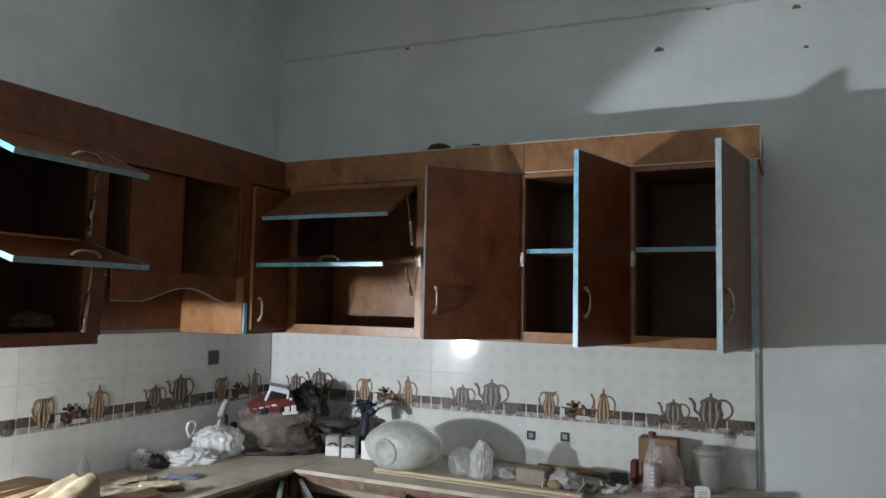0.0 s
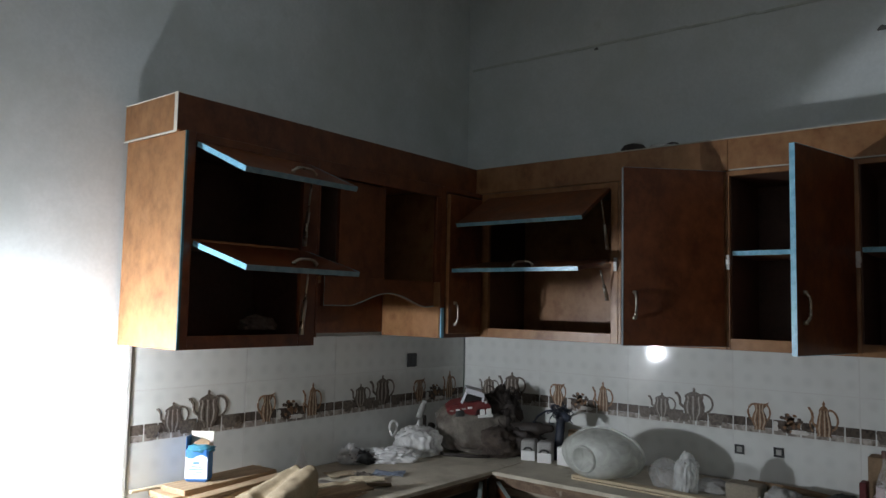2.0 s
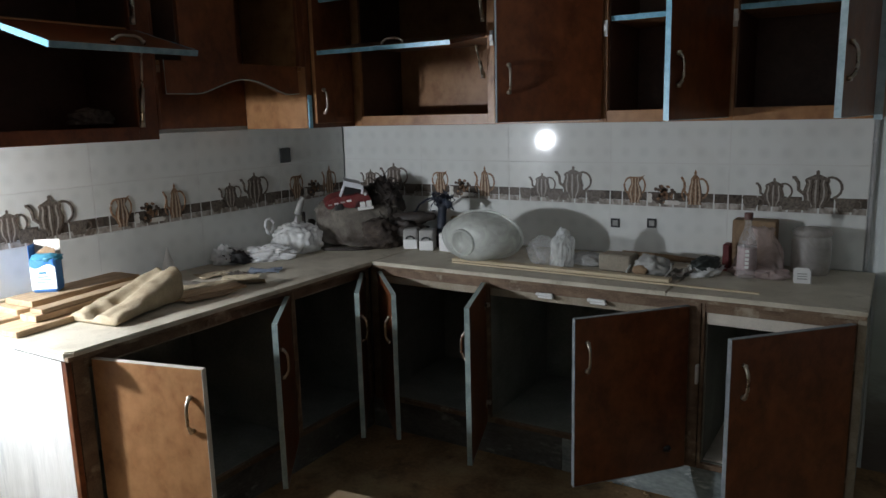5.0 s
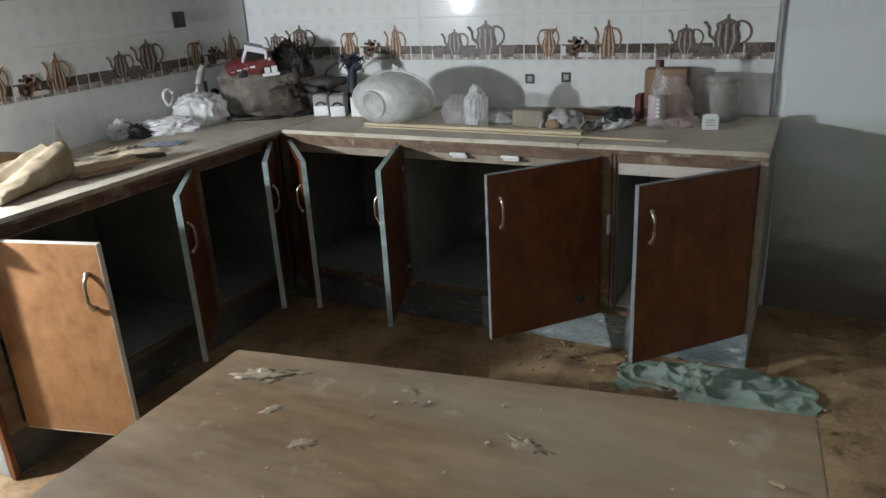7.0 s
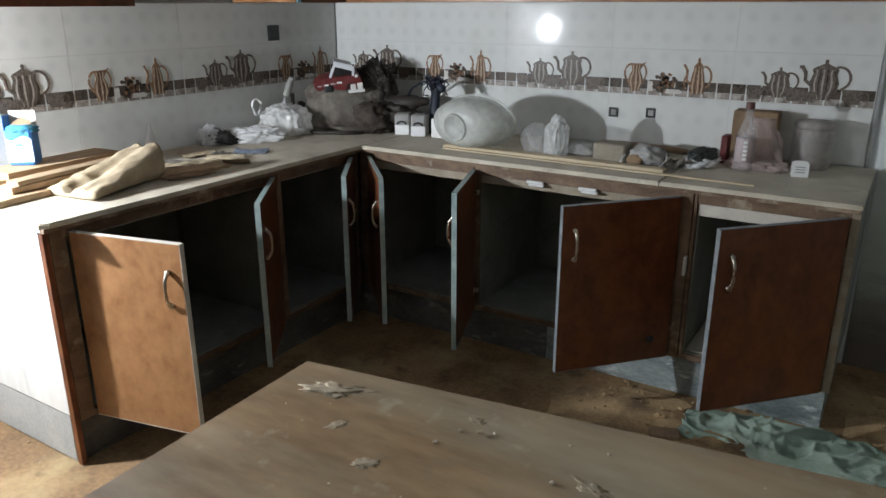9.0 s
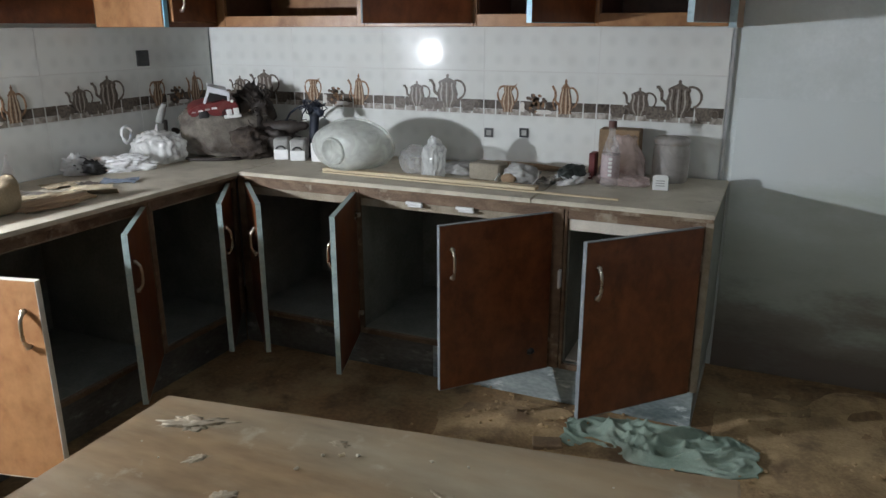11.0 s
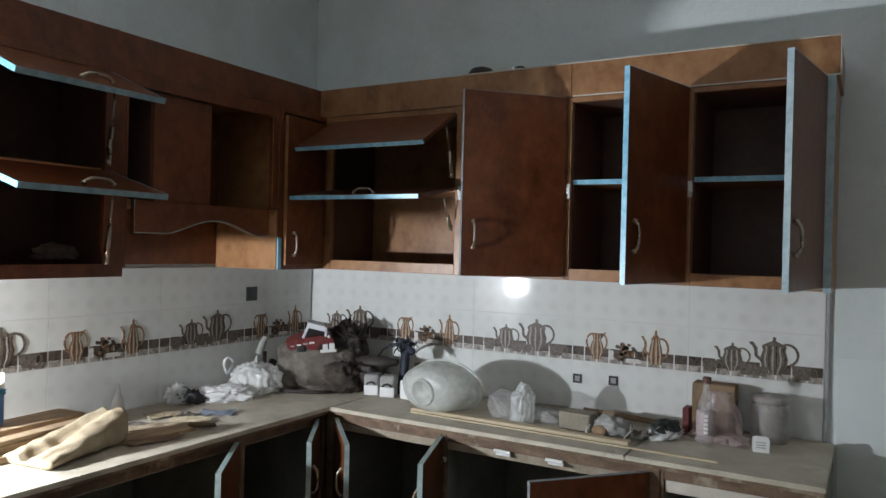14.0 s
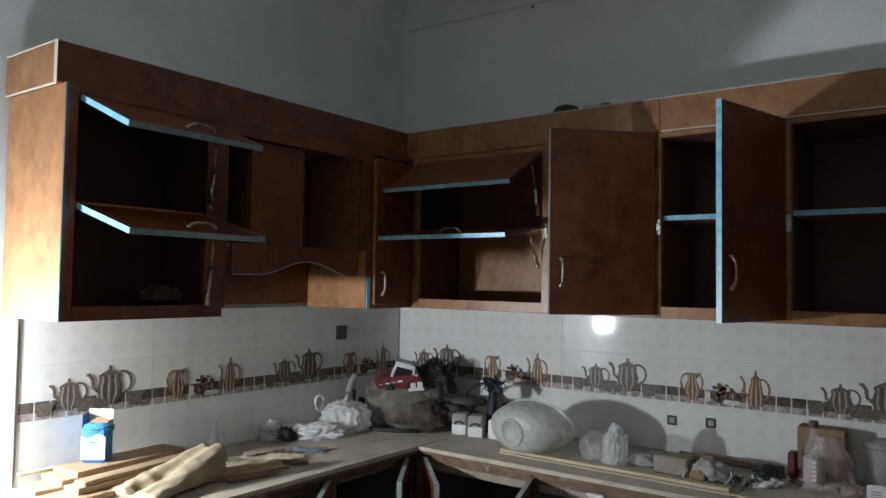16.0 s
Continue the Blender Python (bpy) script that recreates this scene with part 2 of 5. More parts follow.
def lathe(profile, steps=24, at=None, squash=1.0):
    bm = bmesh.new()
    rings = []
    for r, z in profile:
        rings.append([bm.verts.new((r * math.cos(2 * math.pi * i / steps), squash * r * math.sin(2 * math.pi * i / steps), z))
                      for i in range(steps)])
    for p, q in zip(rings, rings[1:]):
        for i in range(steps):
            j = (i + 1) % steps
            bm.faces.new((p[i], p[j], q[j], q[i]))
    bm.faces.new(rings[0][::-1])
    bm.faces.new(rings[-1])
    bmesh.ops.recalc_face_normals(bm, faces=bm.faces)
    if at is not None:
        moved(bm, at)
    return bm


def tube(points, r, steps=8):
    bm = bmesh.new()
    pts = [Vector(p) for p in points]
    rings = []
    for i, p in enumerate(pts):
        d = (pts[min(i + 1, len(pts) - 1)] - pts[max(i - 1, 0)]).normalized()
        u = d.orthogonal().normalized() if abs(d.z) > 0.95 else d.cross(Vector((0, 0, 1))).normalized()
        v = d.cross(u)
        rr = r[i] if isinstance(r, (list, tuple)) else r
        rings.append([bm.verts.new(p + rr * (math.cos(2 * math.pi * k / steps) * u + math.sin(2 * math.pi * k / steps) * v))
                      for k in range(steps)])
    for p, q in zip(rings, rings[1:]):
        for i in range(steps):
            j = (i + 1) % steps
            bm.faces.new((p[i], p[j], q[j], q[i]))
    bm.faces.new(rings[0][::-1])
    bm.faces.new(rings[-1])
    bmesh.ops.recalc_face_normals(bm, faces=bm.faces)
    return bm


def lump(size, at, seed=0, rough=0.2, freq=2.2, level=4, flat=0.0, crease=0.0):
    """A crumpled soft body: a noise-pushed ball with a flattened foot."""
    bm = bmesh.new()
    bmesh.ops.create_icosphere(bm, subdivisions=level, radius=1)
    off = Vector((seed * 7.3, seed * 3.1, seed * 1.7))
    for v in bm.verts:
        d = noise.fractal(v.co * freq + off, 1.0, 2.0, 4)
        c = abs(noise.noise(v.co * freq * 2.3 + off * 2)) if crease else 0
        v.co *= 1 + rough * d - crease * (0.35 - c)
        if v.co.z < -flat:
            v.co.z = -flat + 0.06 * (v.co.z + flat)
    bmesh.ops.transform(bm, verts=bm.verts, matrix=at @ Matrix.Diagonal((*size, 1)) @ Matrix.Translation((0, 0, flat + 0.02)))
    return bm


def mesh_of(name, bm, mat, smooth=False):
    me = bpy.data.meshes.new(name)
    bm.to_mesh(me)
    bm.free()
    me.materials.append(mat)
    if smooth:
        for p in me.polygons:
            p.use_smooth = True
    return me


def thing(name, at, label, category, group="", kind=""):
    ob = new(name)
    ob.empty_display_size = 0.05
    ob.matrix_basis = Matrix.Translation(at)
    return tagged(ob, label, category, group, kind)


def part(name, bm, mat, parent, label="", smooth=False):
    """bm, in world metres, as one mesh under a thing or a part."""
    ob = new(name, mesh_of(name, bm, mat, smooth))
    ob.parent = parent
    if parent.parent is None:
        ob.matrix_parent_inverse = parent.matrix_basis.inverted()
    if label:
        ob["label"] = label
    return ob


def single(name, bm, mat, label, category, group="", kind="", smooth=False):
    """bm, in world metres, as a thing of one mesh."""
    ob = new(name, mesh_of(name, bm, mat, smooth))
    return tagged(ob, label, category, group, kind)


# ---- the room ----
XE, YS, ZC = 4.7, -5.2, 3.45
floor = single("floor", box(-1.5, XE + 0.15, YS - 0.15, 0.15, -0.2, 0.0, 0), DIRT, "unfinished dirt-covered brown floor with dust and rubble", "floor", kind="structure")
wall_north = single("wall_north", box(-0.15, XE + 0.15, 0.010, 0.15, 0, ZC, 0), PLASTER, "unseen grey plastered wall, darkened to weaken bounced light behind the long counter", "wall", kind="structure")
wall_west = single("wall_west", box(-0.15, -0.010, -3.2, 0.010, 0, ZC, 0), PLASTER, "unseen grey plastered wall, darkened to weaken bounced light beside the short counter", "wall", kind="structure")
# unseen walls added to close the room, dark to limit bounce
single("wall_west_alcove", box(-1.5, -1.35, YS, -3.05, 0, ZC, 0), DIMWALL, "unseen grey plastered wall, darkened to weaken bounced light", "wall", kind="structure")
single("wall_alcove_side", box(-1.35, -0.151, -3.2, -3.05, 0, ZC, 0), DIMWALL, "unseen grey plastered wall, darkened to weaken bounced light", "wall", kind="structure")
single("wall_east", box(XE, XE + 0.15, YS, 0.010, 0, ZC, 0), DIMWALL, "unseen grey plastered wall, darkened to weaken bounced light", "wall", kind="structure")
single("wall_south", box(-1.5, XE + 0.15, YS - 0.15, YS, 0, ZC, 0), DIMWALL, "unseen grey plastered wall, darkened to weaken bounced light", "wall", kind="structure")
single("ceiling", box(-1.5, XE + 0.15, YS - 0.15, 0.15, ZC, ZC + 0.15, 0), CEIL, "plain plastered ceiling", "ceiling", kind="structure")


# ---- worktop ----
CT = 0.80
CX, CY, CR, CL = 0.64, -0.63, 2.548, -2.05
def slab(outline, z1=None, thick=0.028):
    """A stone slab with eased edges from its outline, seen from above."""
    bm = bmesh.new()
    z1 = CT if z1 is None else z1
    lo = [bm.verts.new((x, y, z1 - thick)) for x, y in outline]
    hi = [bm.verts.new((x, y, z1)) for x, y in outline]
    bm.faces.new(hi)
    bm.faces.new(lo[::-1])
    for i in range(len(outline)):
        j = (i + 1) % len(outline)
        bm.faces.new((lo[i], lo[j], hi[j], hi[i]))
    bmesh.ops.recalc_face_normals(bm, faces=bm.faces)
    bmesh.ops.bevel(bm, geom=[e for e in bm.edges if e.verts[0].co.z > z1 - 0.001 and e.verts[1].co.z > z1 - 0.001], offset=0.004, segments=2, affect="EDGES")
    return bm
top = thing("worktop", (0.3, -1.0, CT - 0.028), "dusty beige stone worktop turning the corner, with a pale cut edge", "worktop")
RUNS = ([(0.001, -0.001), (0.001, CL), (CX - 0.02, CL), (CX, CL + 0.02), (CX, CY), (CX, -0.001)],
        [(CX + 0.001, -0.001), (CX + 0.001, CY), (1.928, CY), (1.928, -0.001)],
        [(1.930, -0.001), (1.930, CY + 0.002), (CR, CY + 0.002), (CR, -0.001)])
for run in RUNS:
    part("slab", slab(run, CT, 0.015), STONE, top)
part("edging", box(CX - 0.022, CX - 0.003, CL + 0.003, CY - 0.003, CT - 0.028, CT - 0.0153, 0.001), EDGEBROWN, top, "dirty brown strip under the stone edge")
part("edging", box(CX - 0.003, CR - 0.003, CY + 0.003, CY + 0.022, CT - 0.028, CT - 0.0153, 0.001), EDGEBROWN, top, "dirty brown strip under the stone edge")
part("edging", box(CR - 0.022, CR - 0.003, CY + 0.024, -0.004, CT - 0.028, CT - 0.0153, 0.001), EDGEBROWN, top, "dirty brown strip under the stone edge")
part("edging", box(0.004, CX - 0.024, CL + 0.003, CL + 0.022, CT - 0.028, CT - 0.0153, 0.001), WHITEPANEL, top, "pale strip under the stone edge")


# ---- doors, handles, hinges ----
def pull(parent, centre, along, out, length=0.10, label="curved steel pull handle"):
    """A bow handle: along its length, out from the door."""
    a, o, c = Vector(along).normalized(), Vector(out).normalized(), Vector(centre)
    pts, rad = [], []
    for i in range(13):
        u = -1 + 2 * i / 12
        pts.append(c + a * (u * length / 2) + o * (0.005 + 0.018 * (1 - abs(u) ** 4)))
        rad.append(0.0048 + 0.0012 * abs(u))
    posts = [tube([c + a * (s * length / 2), c + a * (s * length / 2) + o * 0.012], 0.0075, 10) for s in (-1, 1)]
    return part("handle", joined(tube(pts, rad, 8), *posts), STEEL, parent, label, smooth=True)


def swing_door(parent, hinge, free, z0, z1, side, grip_z, tape, label, thick=0.018, grip=True, wood=None):
    h, f = Vector((*hinge, 0)), Vector((*free, 0))
    d = (f - h).normalized()
    w = (f - h).length
    n = Vector((-d.y, d.x, 0)) * side
    at = Matrix((( d.x, n.x, 0, h.x), (d.y, n.y, 0, h.y), (0, 0, 1, 0), (0, 0, 0, 1)))
    leaf = part("door", box(0, w - 0.0012, -thick / 2, thick / 2, z0 + 0.0012, z1 - 0.0012, 0.0012, at), wood or DOORWOOD, parent, label)
    band = joined(box(w - 0.001, w + 0.0006, -thick / 2 - 0.0004, thick / 2 + 0.0004, z0, z1, 0, at),
                  box(0, w - 0.0012, -thick / 2, thick / 2, z1 - 0.001, z1 + 0.0006, 0, at),
                  box(0, w - 0.0012, -thick / 2, thick / 2, z0 - 0.0006, z0 + 0.001, 0, at))
    part("edge_band", band, tape, leaf, "taped door edge")
    if grip:
        pull(leaf, at @ Vector((w - 0.045, thick / 2, grip_z)), (0, 0, 1), n)
    for z in (z0 + 0.09, z1 - 0.09):
        cup = joined(lathe([(0.0, -0.001), (0.0175, -0.001), (0.0175, 0.003), (0.0, 0.003)], 14,
                           at @ Matrix.Translation((0.024, -thick / 2, z)) @ pose(0, 0, 0, 90)),
                     box(-0.004, 0.02, -thick / 2 - 0.016, -thick / 2 - 0.003, z - 0.008, z + 0.008, 0.002, at))
        part("hinge", cup, STEEL, leaf, "concealed cup hinge")
    return leaf


def flap(parent, axis_a, axis_b, out_a, tape, label, grip, sides=True):
    """A lift-up flap. axis_a and axis_b: the ends of its hinge line; out_a: its free corner at the first end."""
    a, b, c = Vector(axis_a), Vector(axis_b), Vector(out_a)
    d = (b - a).normalized()
    w = (b - a).length
    f = c - a
    f -= d * f.dot(d)
    h = f.length
    f.normalize()
    n = d.cross(f)
    if n.z < 0:
        n = -n
    at = Matrix(((d.x, f.x, n.x, a.x), (d.y, f.y, n.y, a.y), (d.z, f.z, n.z, a.z), (0, 0, 0, 1)))
    leaf = part("flap", box(0, w, 0, h - 0.001, -0.008, 0.008, 0.001, at), DOORWOOD, parent, label)
    band = [box(-0.0006, w + 0.0006, h - 0.0012, h + 0.0006, -0.009, 0.009, 0, at)]
    ends = []
    if sides:
        ends = [box(-0.0012, 0.0004, 0, h - 0.0012, -0.009, 0.009, 0, at), box(w - 0.0004, w + 0.0012, 0, h - 0.0012, -0.009, 0.009, 0, at)]
    part("edge_band", joined(*band), tape, leaf, "taped front edge of the flap")
    for end in ends:
        part("edge_band", end, BLUE, leaf, "blue taped end of the flap")
    if grip:
        pull(leaf, at @ Vector((w * 0.45, h - 0.045, 0.008)), d, n)
    return leaf, at, w, h


def strut(parent, a, b):
    a, b = Vector(a), Vector(b)
    m = a.lerp(b, 0.45)
    return part("lift_strut", joined(tube([a, m], 0.008, 10), tube([m, b], 0.004, 8), tube([a - Vector((0, 0, 0.012)), a + Vector((0, 0, 0.012))], 0.009, 8)),
                STEEL, parent, "steel gas lift strut", smooth=True)


# ---- wall cabinets ----
UZ0, UZ1, UD = 1.385, 2.105, 0.385
T = 0.018


def run_box(axis, a0, a1, d0, d1, z0, z1, bev=0.0015):
    """A box in a run: along the wall, depth out from it, height. axis 'x': back wall; 'y': left wall."""
    if axis == "x":
        return box(a0, a1, -d1, -d0, z0, z1, bev)
    return box(d0, d1, a0, a1, z0, z1, bev)


def carcass(name, axis, a0, a1, z0, z1, depth, label, group, rail_t=0.02, rail_b=0.045, stile_a=0.02, stile_b=0.02,
            shelf=None, shelf_tape=BLUE, inner=None, back=None, face=None, side_a=True, side_b=True):
    at = ((a0 + a1) / 2, -depth / 2, z0) if axis == "x" else (depth / 2, (a0 + a1) / 2, z0)
    ob = thing(name, at, label, "cabinet", group)
    i = depth - 0.02
    inner, face = inner or INSIDE, face or WOOD
    if side_a:
        part("side_panel", run_box(axis, a0 + 0.001, a0 + T, 0.003, i, z0, z1), inner, ob)
    if side_b:
        part("side_panel", run_box(axis, a1 - T, a1 - 0.001, 0.003, i, z0, z1), inner, ob)
    part("bottom_panel", run_box(axis, a0 + T, a1 - T, 0.003, i, z0 + 0.004, z0 + 0.004 + T), inner, ob)
    part("top_panel", run_box(axis, a0 + T, a1 - T, 0.003, i, z1 - T - 0.002, z1 - 0.002), inner, ob)
    part("back_panel", run_box(axis, a0 + T, a1 - T, 0.003, 0.009, z0 + 0.022, z1 - 0.02), back or inner, ob)
    part("stile", run_box(axis, a0 + 0.0005, a0 + stile_a, i, depth, z0, z1), face, ob)
    part("stile", run_box(axis, a1 - stile_b, a1 - 0.0005, i, depth, z0, z1), face, ob)
    part("rail", run_box(axis, a0 + stile_a, a1 - stile_b, i, depth - 0.001, z1 - rail_t, z1), face, ob)
    part("rail", run_box(axis, a0 + stile_a, a1 - stile_b, i, depth - 0.001, z0, z0 + rail_b), face, ob)
    if shelf:
        s = part("shelf", run_box(axis, a0 + T, a1 - T, 0.012, i - 0.004, shelf - 0.009, shelf + 0.009), WOOD, ob)
        part("edge_band", run_box(axis, a0 + T, a1 - T, i - 0.004, i - 0.002, shelf - 0.0095, shelf + 0.0095, 0), shelf_tape, s, "blue taped shelf edge")
    return ob


WG = "wall cabinets"
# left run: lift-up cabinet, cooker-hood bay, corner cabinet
# short-run frames take the shaded walnut tone, end cheeks the lit one
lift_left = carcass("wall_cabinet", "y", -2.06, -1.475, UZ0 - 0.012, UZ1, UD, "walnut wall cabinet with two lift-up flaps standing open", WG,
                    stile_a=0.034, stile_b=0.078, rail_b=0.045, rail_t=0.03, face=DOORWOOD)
part("end_cheek", run_box("y", -2.0655, -2.0605, 0.003, UD - 0.004, UZ0 - 0.012, UZ1), WOOD, lift_left, "end cheek in the lit golden-brown walnut tone")
part("edge_band", run_box("y", -2.0655, -2.0565, UD - 0.0035, UD + 0.0015, UZ0 - 0.012, UZ1, 0), TEAL, lift_left, "dark teal taped corner edge")
for hz, fx, fz in ((2.066, 0.660, 1.953), (1.728, 0.683, 1.643)):
    flap(lift_left, (UD, -1.535, hz), (UD, -2.02, hz), (fx, -1.535, fz), GREYBLUE, "open lift-up walnut flap", True)
    strut(lift_left, (0.392, -1.545, hz - 0.30), (0.425, -1.545, hz - 0.035))
part("shelf", run_box("y", -2.04, -1.495, 0.012, UD - 0.03, 1.728, 1.746), WOOD, lift_left)

hood = thing("hood_bay", (0.19, -1.09, 1.40), "walnut cooker-hood bay with arched valance and open niches", "cabinet", WG)
HY0, HY1 = -1.475, -0.705
part("top_panel", run_box("y", HY0, HY1, 0.003, UD - 0.02, UZ1 - 0.02, UZ1 - 0.002), WOOD, hood)
part("rail", run_box("y", HY0, HY1, UD - 0.02, UD - 0.001, UZ1 - 0.055, UZ1), DOORWOOD, hood)
part("back_panel", run_box("y", HY0, HY1, 0.003, 0.012, 1.40, UZ1 - 0.02), DOORWOOD, hood)
part("shelf", run_box("y", HY0, HY1, 0.012, UD - 0.022, 1.628, 1.646), WOOD, hood)
part("stile", run_box("y", HY0 + 0.0005, HY0 + 0.012, UD - 0.02, UD, 1.405, UZ1 - 0.056), DOORWOOD, hood)
part("stile", run_box("y", HY1 - 0.035, HY1, UD - 0.02, UD, 1.646, UZ1 - 0.056), DOORWOOD, hood)
flue = part("flue_panel", run_box("y", -1.334, -1.062, UD - 0.045, UD - 0.027, 1.646, UZ1 - 0.056), DOORWOOD, hood, "reddish walnut flue panel")
part("side_panel", run_box("y", -1.334, -1.318, 0.012, UD - 0.046, 1.646, UZ1 - 0.021), INSIDE, hood)
part("side_panel", run_box("y", -1.078, -1.062, 0.012, UD - 0.046, 1.646, UZ1 - 0.021), INSIDE, hood)


def valance():
    y0, y1, zt, zb = -1.435, -0.755, 1.645, 1.527
    pts = [(y0, zt), (y0, zb)]
    for i in range(25):
        u = i / 24
        y = y0 + 0.14 + (y1 - y0 - 0.2) * u
        pts.append((y, zb + 0.056 * (0.5 - 0.5 * math.cos(2 * math.pi * u)) ** 0.75))
    pts += [(y1, zb + 0.004), (y1, zt)]
    swap = Matrix(((0, -1, 0, UD + 0.001), (1, 0, 0, 0), (0, 0, 1, 0), (0, 0, 0, 1)))
    return pts, prism(pts, 0.018, swap)
vpts, vbm = valance()
val = part("valance", vbm, DOORWOOD, hood, "arched walnut valance with pale edging")
part("edging", tube([(UD + 0.003, y, z + 0.002) for y, z in vpts[:-1]], 0.0022, 6), PALE, val, "pale edging along the arch")

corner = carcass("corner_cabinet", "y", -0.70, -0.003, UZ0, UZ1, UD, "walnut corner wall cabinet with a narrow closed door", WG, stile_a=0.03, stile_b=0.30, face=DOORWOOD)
part("end_cheek", run_box("y", -0.7045, -0.7002, 0.013, UD - 0.004, UZ0, UZ1 - 0.022), WOOD, corner, "end cheek in the lit golden-brown walnut tone")
swing_door(corner, (UD + 0.010, -0.405), (UD + 0.010, -0.665), UZ0 + 0.02, UZ1 - 0.035, 1, 1.50, WOOD, "narrow closed walnut door")
part("edge_band", run_box("y", -0.6995, -0.678, UD - 0.002, UD + 0.004, UZ0, 1.527, 0), BLUE, corner, "blue taped panel edge")

# back run
lift_back = carcass("wall_cabinet", "x", UD + 0.002, 1.135, UZ0, UZ1, UD, "walnut wall cabinet with two raised flaps on gas struts", WG,
                    stile_a=0.045, stile_b=0.035, rail_t=0.03, inner=INSIDE, back=WOOD)
for hz, fy, fz in ((2.075, -0.648, 1.920), (1.752, -0.676, 1.703)):
    flap(lift_back, (1.095, -UD, hz), (0.43, -UD, hz), (1.095, fy, fz), BLUE, "raised lift-up walnut flap", hz < 2, False)
    strut(lift_back, (1.085, -0.392, hz - (0.26 if hz > 2 else 0.165)), (1.085, -0.455, hz - 0.045))
part("shelf", run_box("x", UD + 0.02, 1.117, 0.012, UD - 0.03, 1.742, 1.76), WOOD, lift_back)
for a0, a1, free, tape, lab in ((1.135, 1.605, (1.305, -0.70), GREYTAPE, "walnut wall cabinet with its door half open"),
                                (1.605, 2.068, (1.957, -0.80), BLUE, "walnut wall cabinet with one shelf and its door wide open"),
                                (2.068, 2.511, (2.437, -0.812), PALEBLUE, "walnut end wall cabinet with one shelf and its door wide open")):
    cab = carcass("wall_cabinet", "x", a0, a1, UZ0, UZ1, UD, lab, WG, shelf=1.772, stile_a=0.014, stile_b=0.014)
    swing_door(cab, (a1 - 0.008, -UD - 0.011), free, UZ0 + 0.012, UZ1 - 0.002, 1, 1.555, tape, "open walnut door with a bow handle")
for hx, owner in ((1.124, lift_back), (1.612, cab), (2.076, cab)):
    part("hinge_plate", joined(box(hx - 0.008, hx + 0.008, -0.392, -0.3855, 1.705, 1.765, 0.002), box(hx - 0.004, hx + 0.012, -0.404, -0.392, 1.722, 1.748, 0.003)), WHITE, owner, "pale hinge plate")
part("end_cheek", run_box("x", 2.512, 2.537, 0.003, UD + 0.001, UZ0 - 0.004, UZ1), WOOD, cab, "thick walnut end cheek")
part("edge_band", run_box("x", 2.512, 2.537, UD + 0.0012, UD + 0.003, UZ0 - 0.004, UZ1, 0), PALEBLUE, cab, "pale blue taped end edge")

# crown boards over the wall cabinets
CZ1 = 2.237
crown = thing("crown_fascia", (0.9, -0.36, UZ1), "walnut crown board running round the top of the wall cabinets", "crown board")
part("board", box(0.3495, 1.596, -0.386, -0.368, UZ1 + 0.002, CZ1), WOOD, crown)
part("cover_strip", box(1.585, 1.615, -0.3895, -0.3862, UZ1 + 0.002, CZ1 - 0.004), WOOD, crown, "dark cover strip over the joint")
part("board", box(1.600, 2.548, -0.386, -0.368, UZ1 + 0.002, CZ1), WOOD, crown)
# front board coloured as shaded walnut, its return as lit walnut
part("board", box(0.331, 0.349, -2.078, -0.3675, UZ1 + 0.002, CZ1), DOORWOOD, crown, "walnut board in the shaded dark red tone")
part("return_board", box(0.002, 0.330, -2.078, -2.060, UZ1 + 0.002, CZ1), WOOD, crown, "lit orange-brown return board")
part("return_board", box(2.530, 2.548, -0.367, -0.002, UZ1 + 0.002, CZ1), WOOD, crown)
part("edging", box(1.12, 2.549, -0.3885, -0.366, CZ1, CZ1 + 0.004, 0), RAWPALE, crown, "pale raw board edge")
part("edging", box(1.62, 2.549, -0.3885, -0.3862, UZ1 + 0.001, UZ1 + 0.006, 0), RAWPALE, crown, "pale raw board edge")
part("edging", box(0.3305, 0.3495, -2.0800, -2.0782, UZ1 + 0.004, CZ1, 0), RAWPALE, crown, "pale raw end of the crown board")
part("edging", box(0.002, 0.349, -2.0795, -2.062, CZ1, CZ1 + 0.003, 0), RAWPALE, crown, "pale raw board edge")
part("edging", box(2.5482, 2.551, -0.388, -0.368, UZ1 + 0.007, CZ1, 0), RAWPALE, crown, "pale raw board edge")
part("edging", box(0.002, 0.349, -2.0795, -2.0782, UZ1 - 0.003, UZ1 + 0.004, 0), RAWPALE, crown, "pale raw board edge")

# ---- base cabinets ----
BD = 0.60
BZ0, BZ1 = 0.15, CT - 0.029
BG = "base cabinets"


def base_unit(axis, a0, a1, label, apron=0.03, stile_a=0.02, stile_b=0.02, back=DARK, **sides):
    return carcass("base_cabinet", axis, a0, a1, BZ0, BZ1, BD, label, BG, rail_t=apron, rail_b=0.02, stile_a=stile_a, stile_b=stile_b, inner=DARK, back=back, face=EDGEBROWN, **sides)


b1 = base_unit("y", -2.015, -1.105, "walnut base cabinet with both doors open", 0.045, 0.05)
# this door gets the lit tone because it faces the bulb
swing_door(b1, (BD + 0.011, -1.955), (0.985, -1.868), 0.155, 0.755, -1, 0.62, RAWPALE, "open walnut door in the lit golden-brown tone, with a bow handle", wood=WOOD)
swing_door(b1, (BD + 0.011, -1.135), (0.845, -1.447), 0.155, 0.755, 1, 0.60, PALE, "open walnut door seen nearly edge-on")
b2 = base_unit("y", -1.103, -0.602, "walnut corner base cabinet with its door open", 0.045)
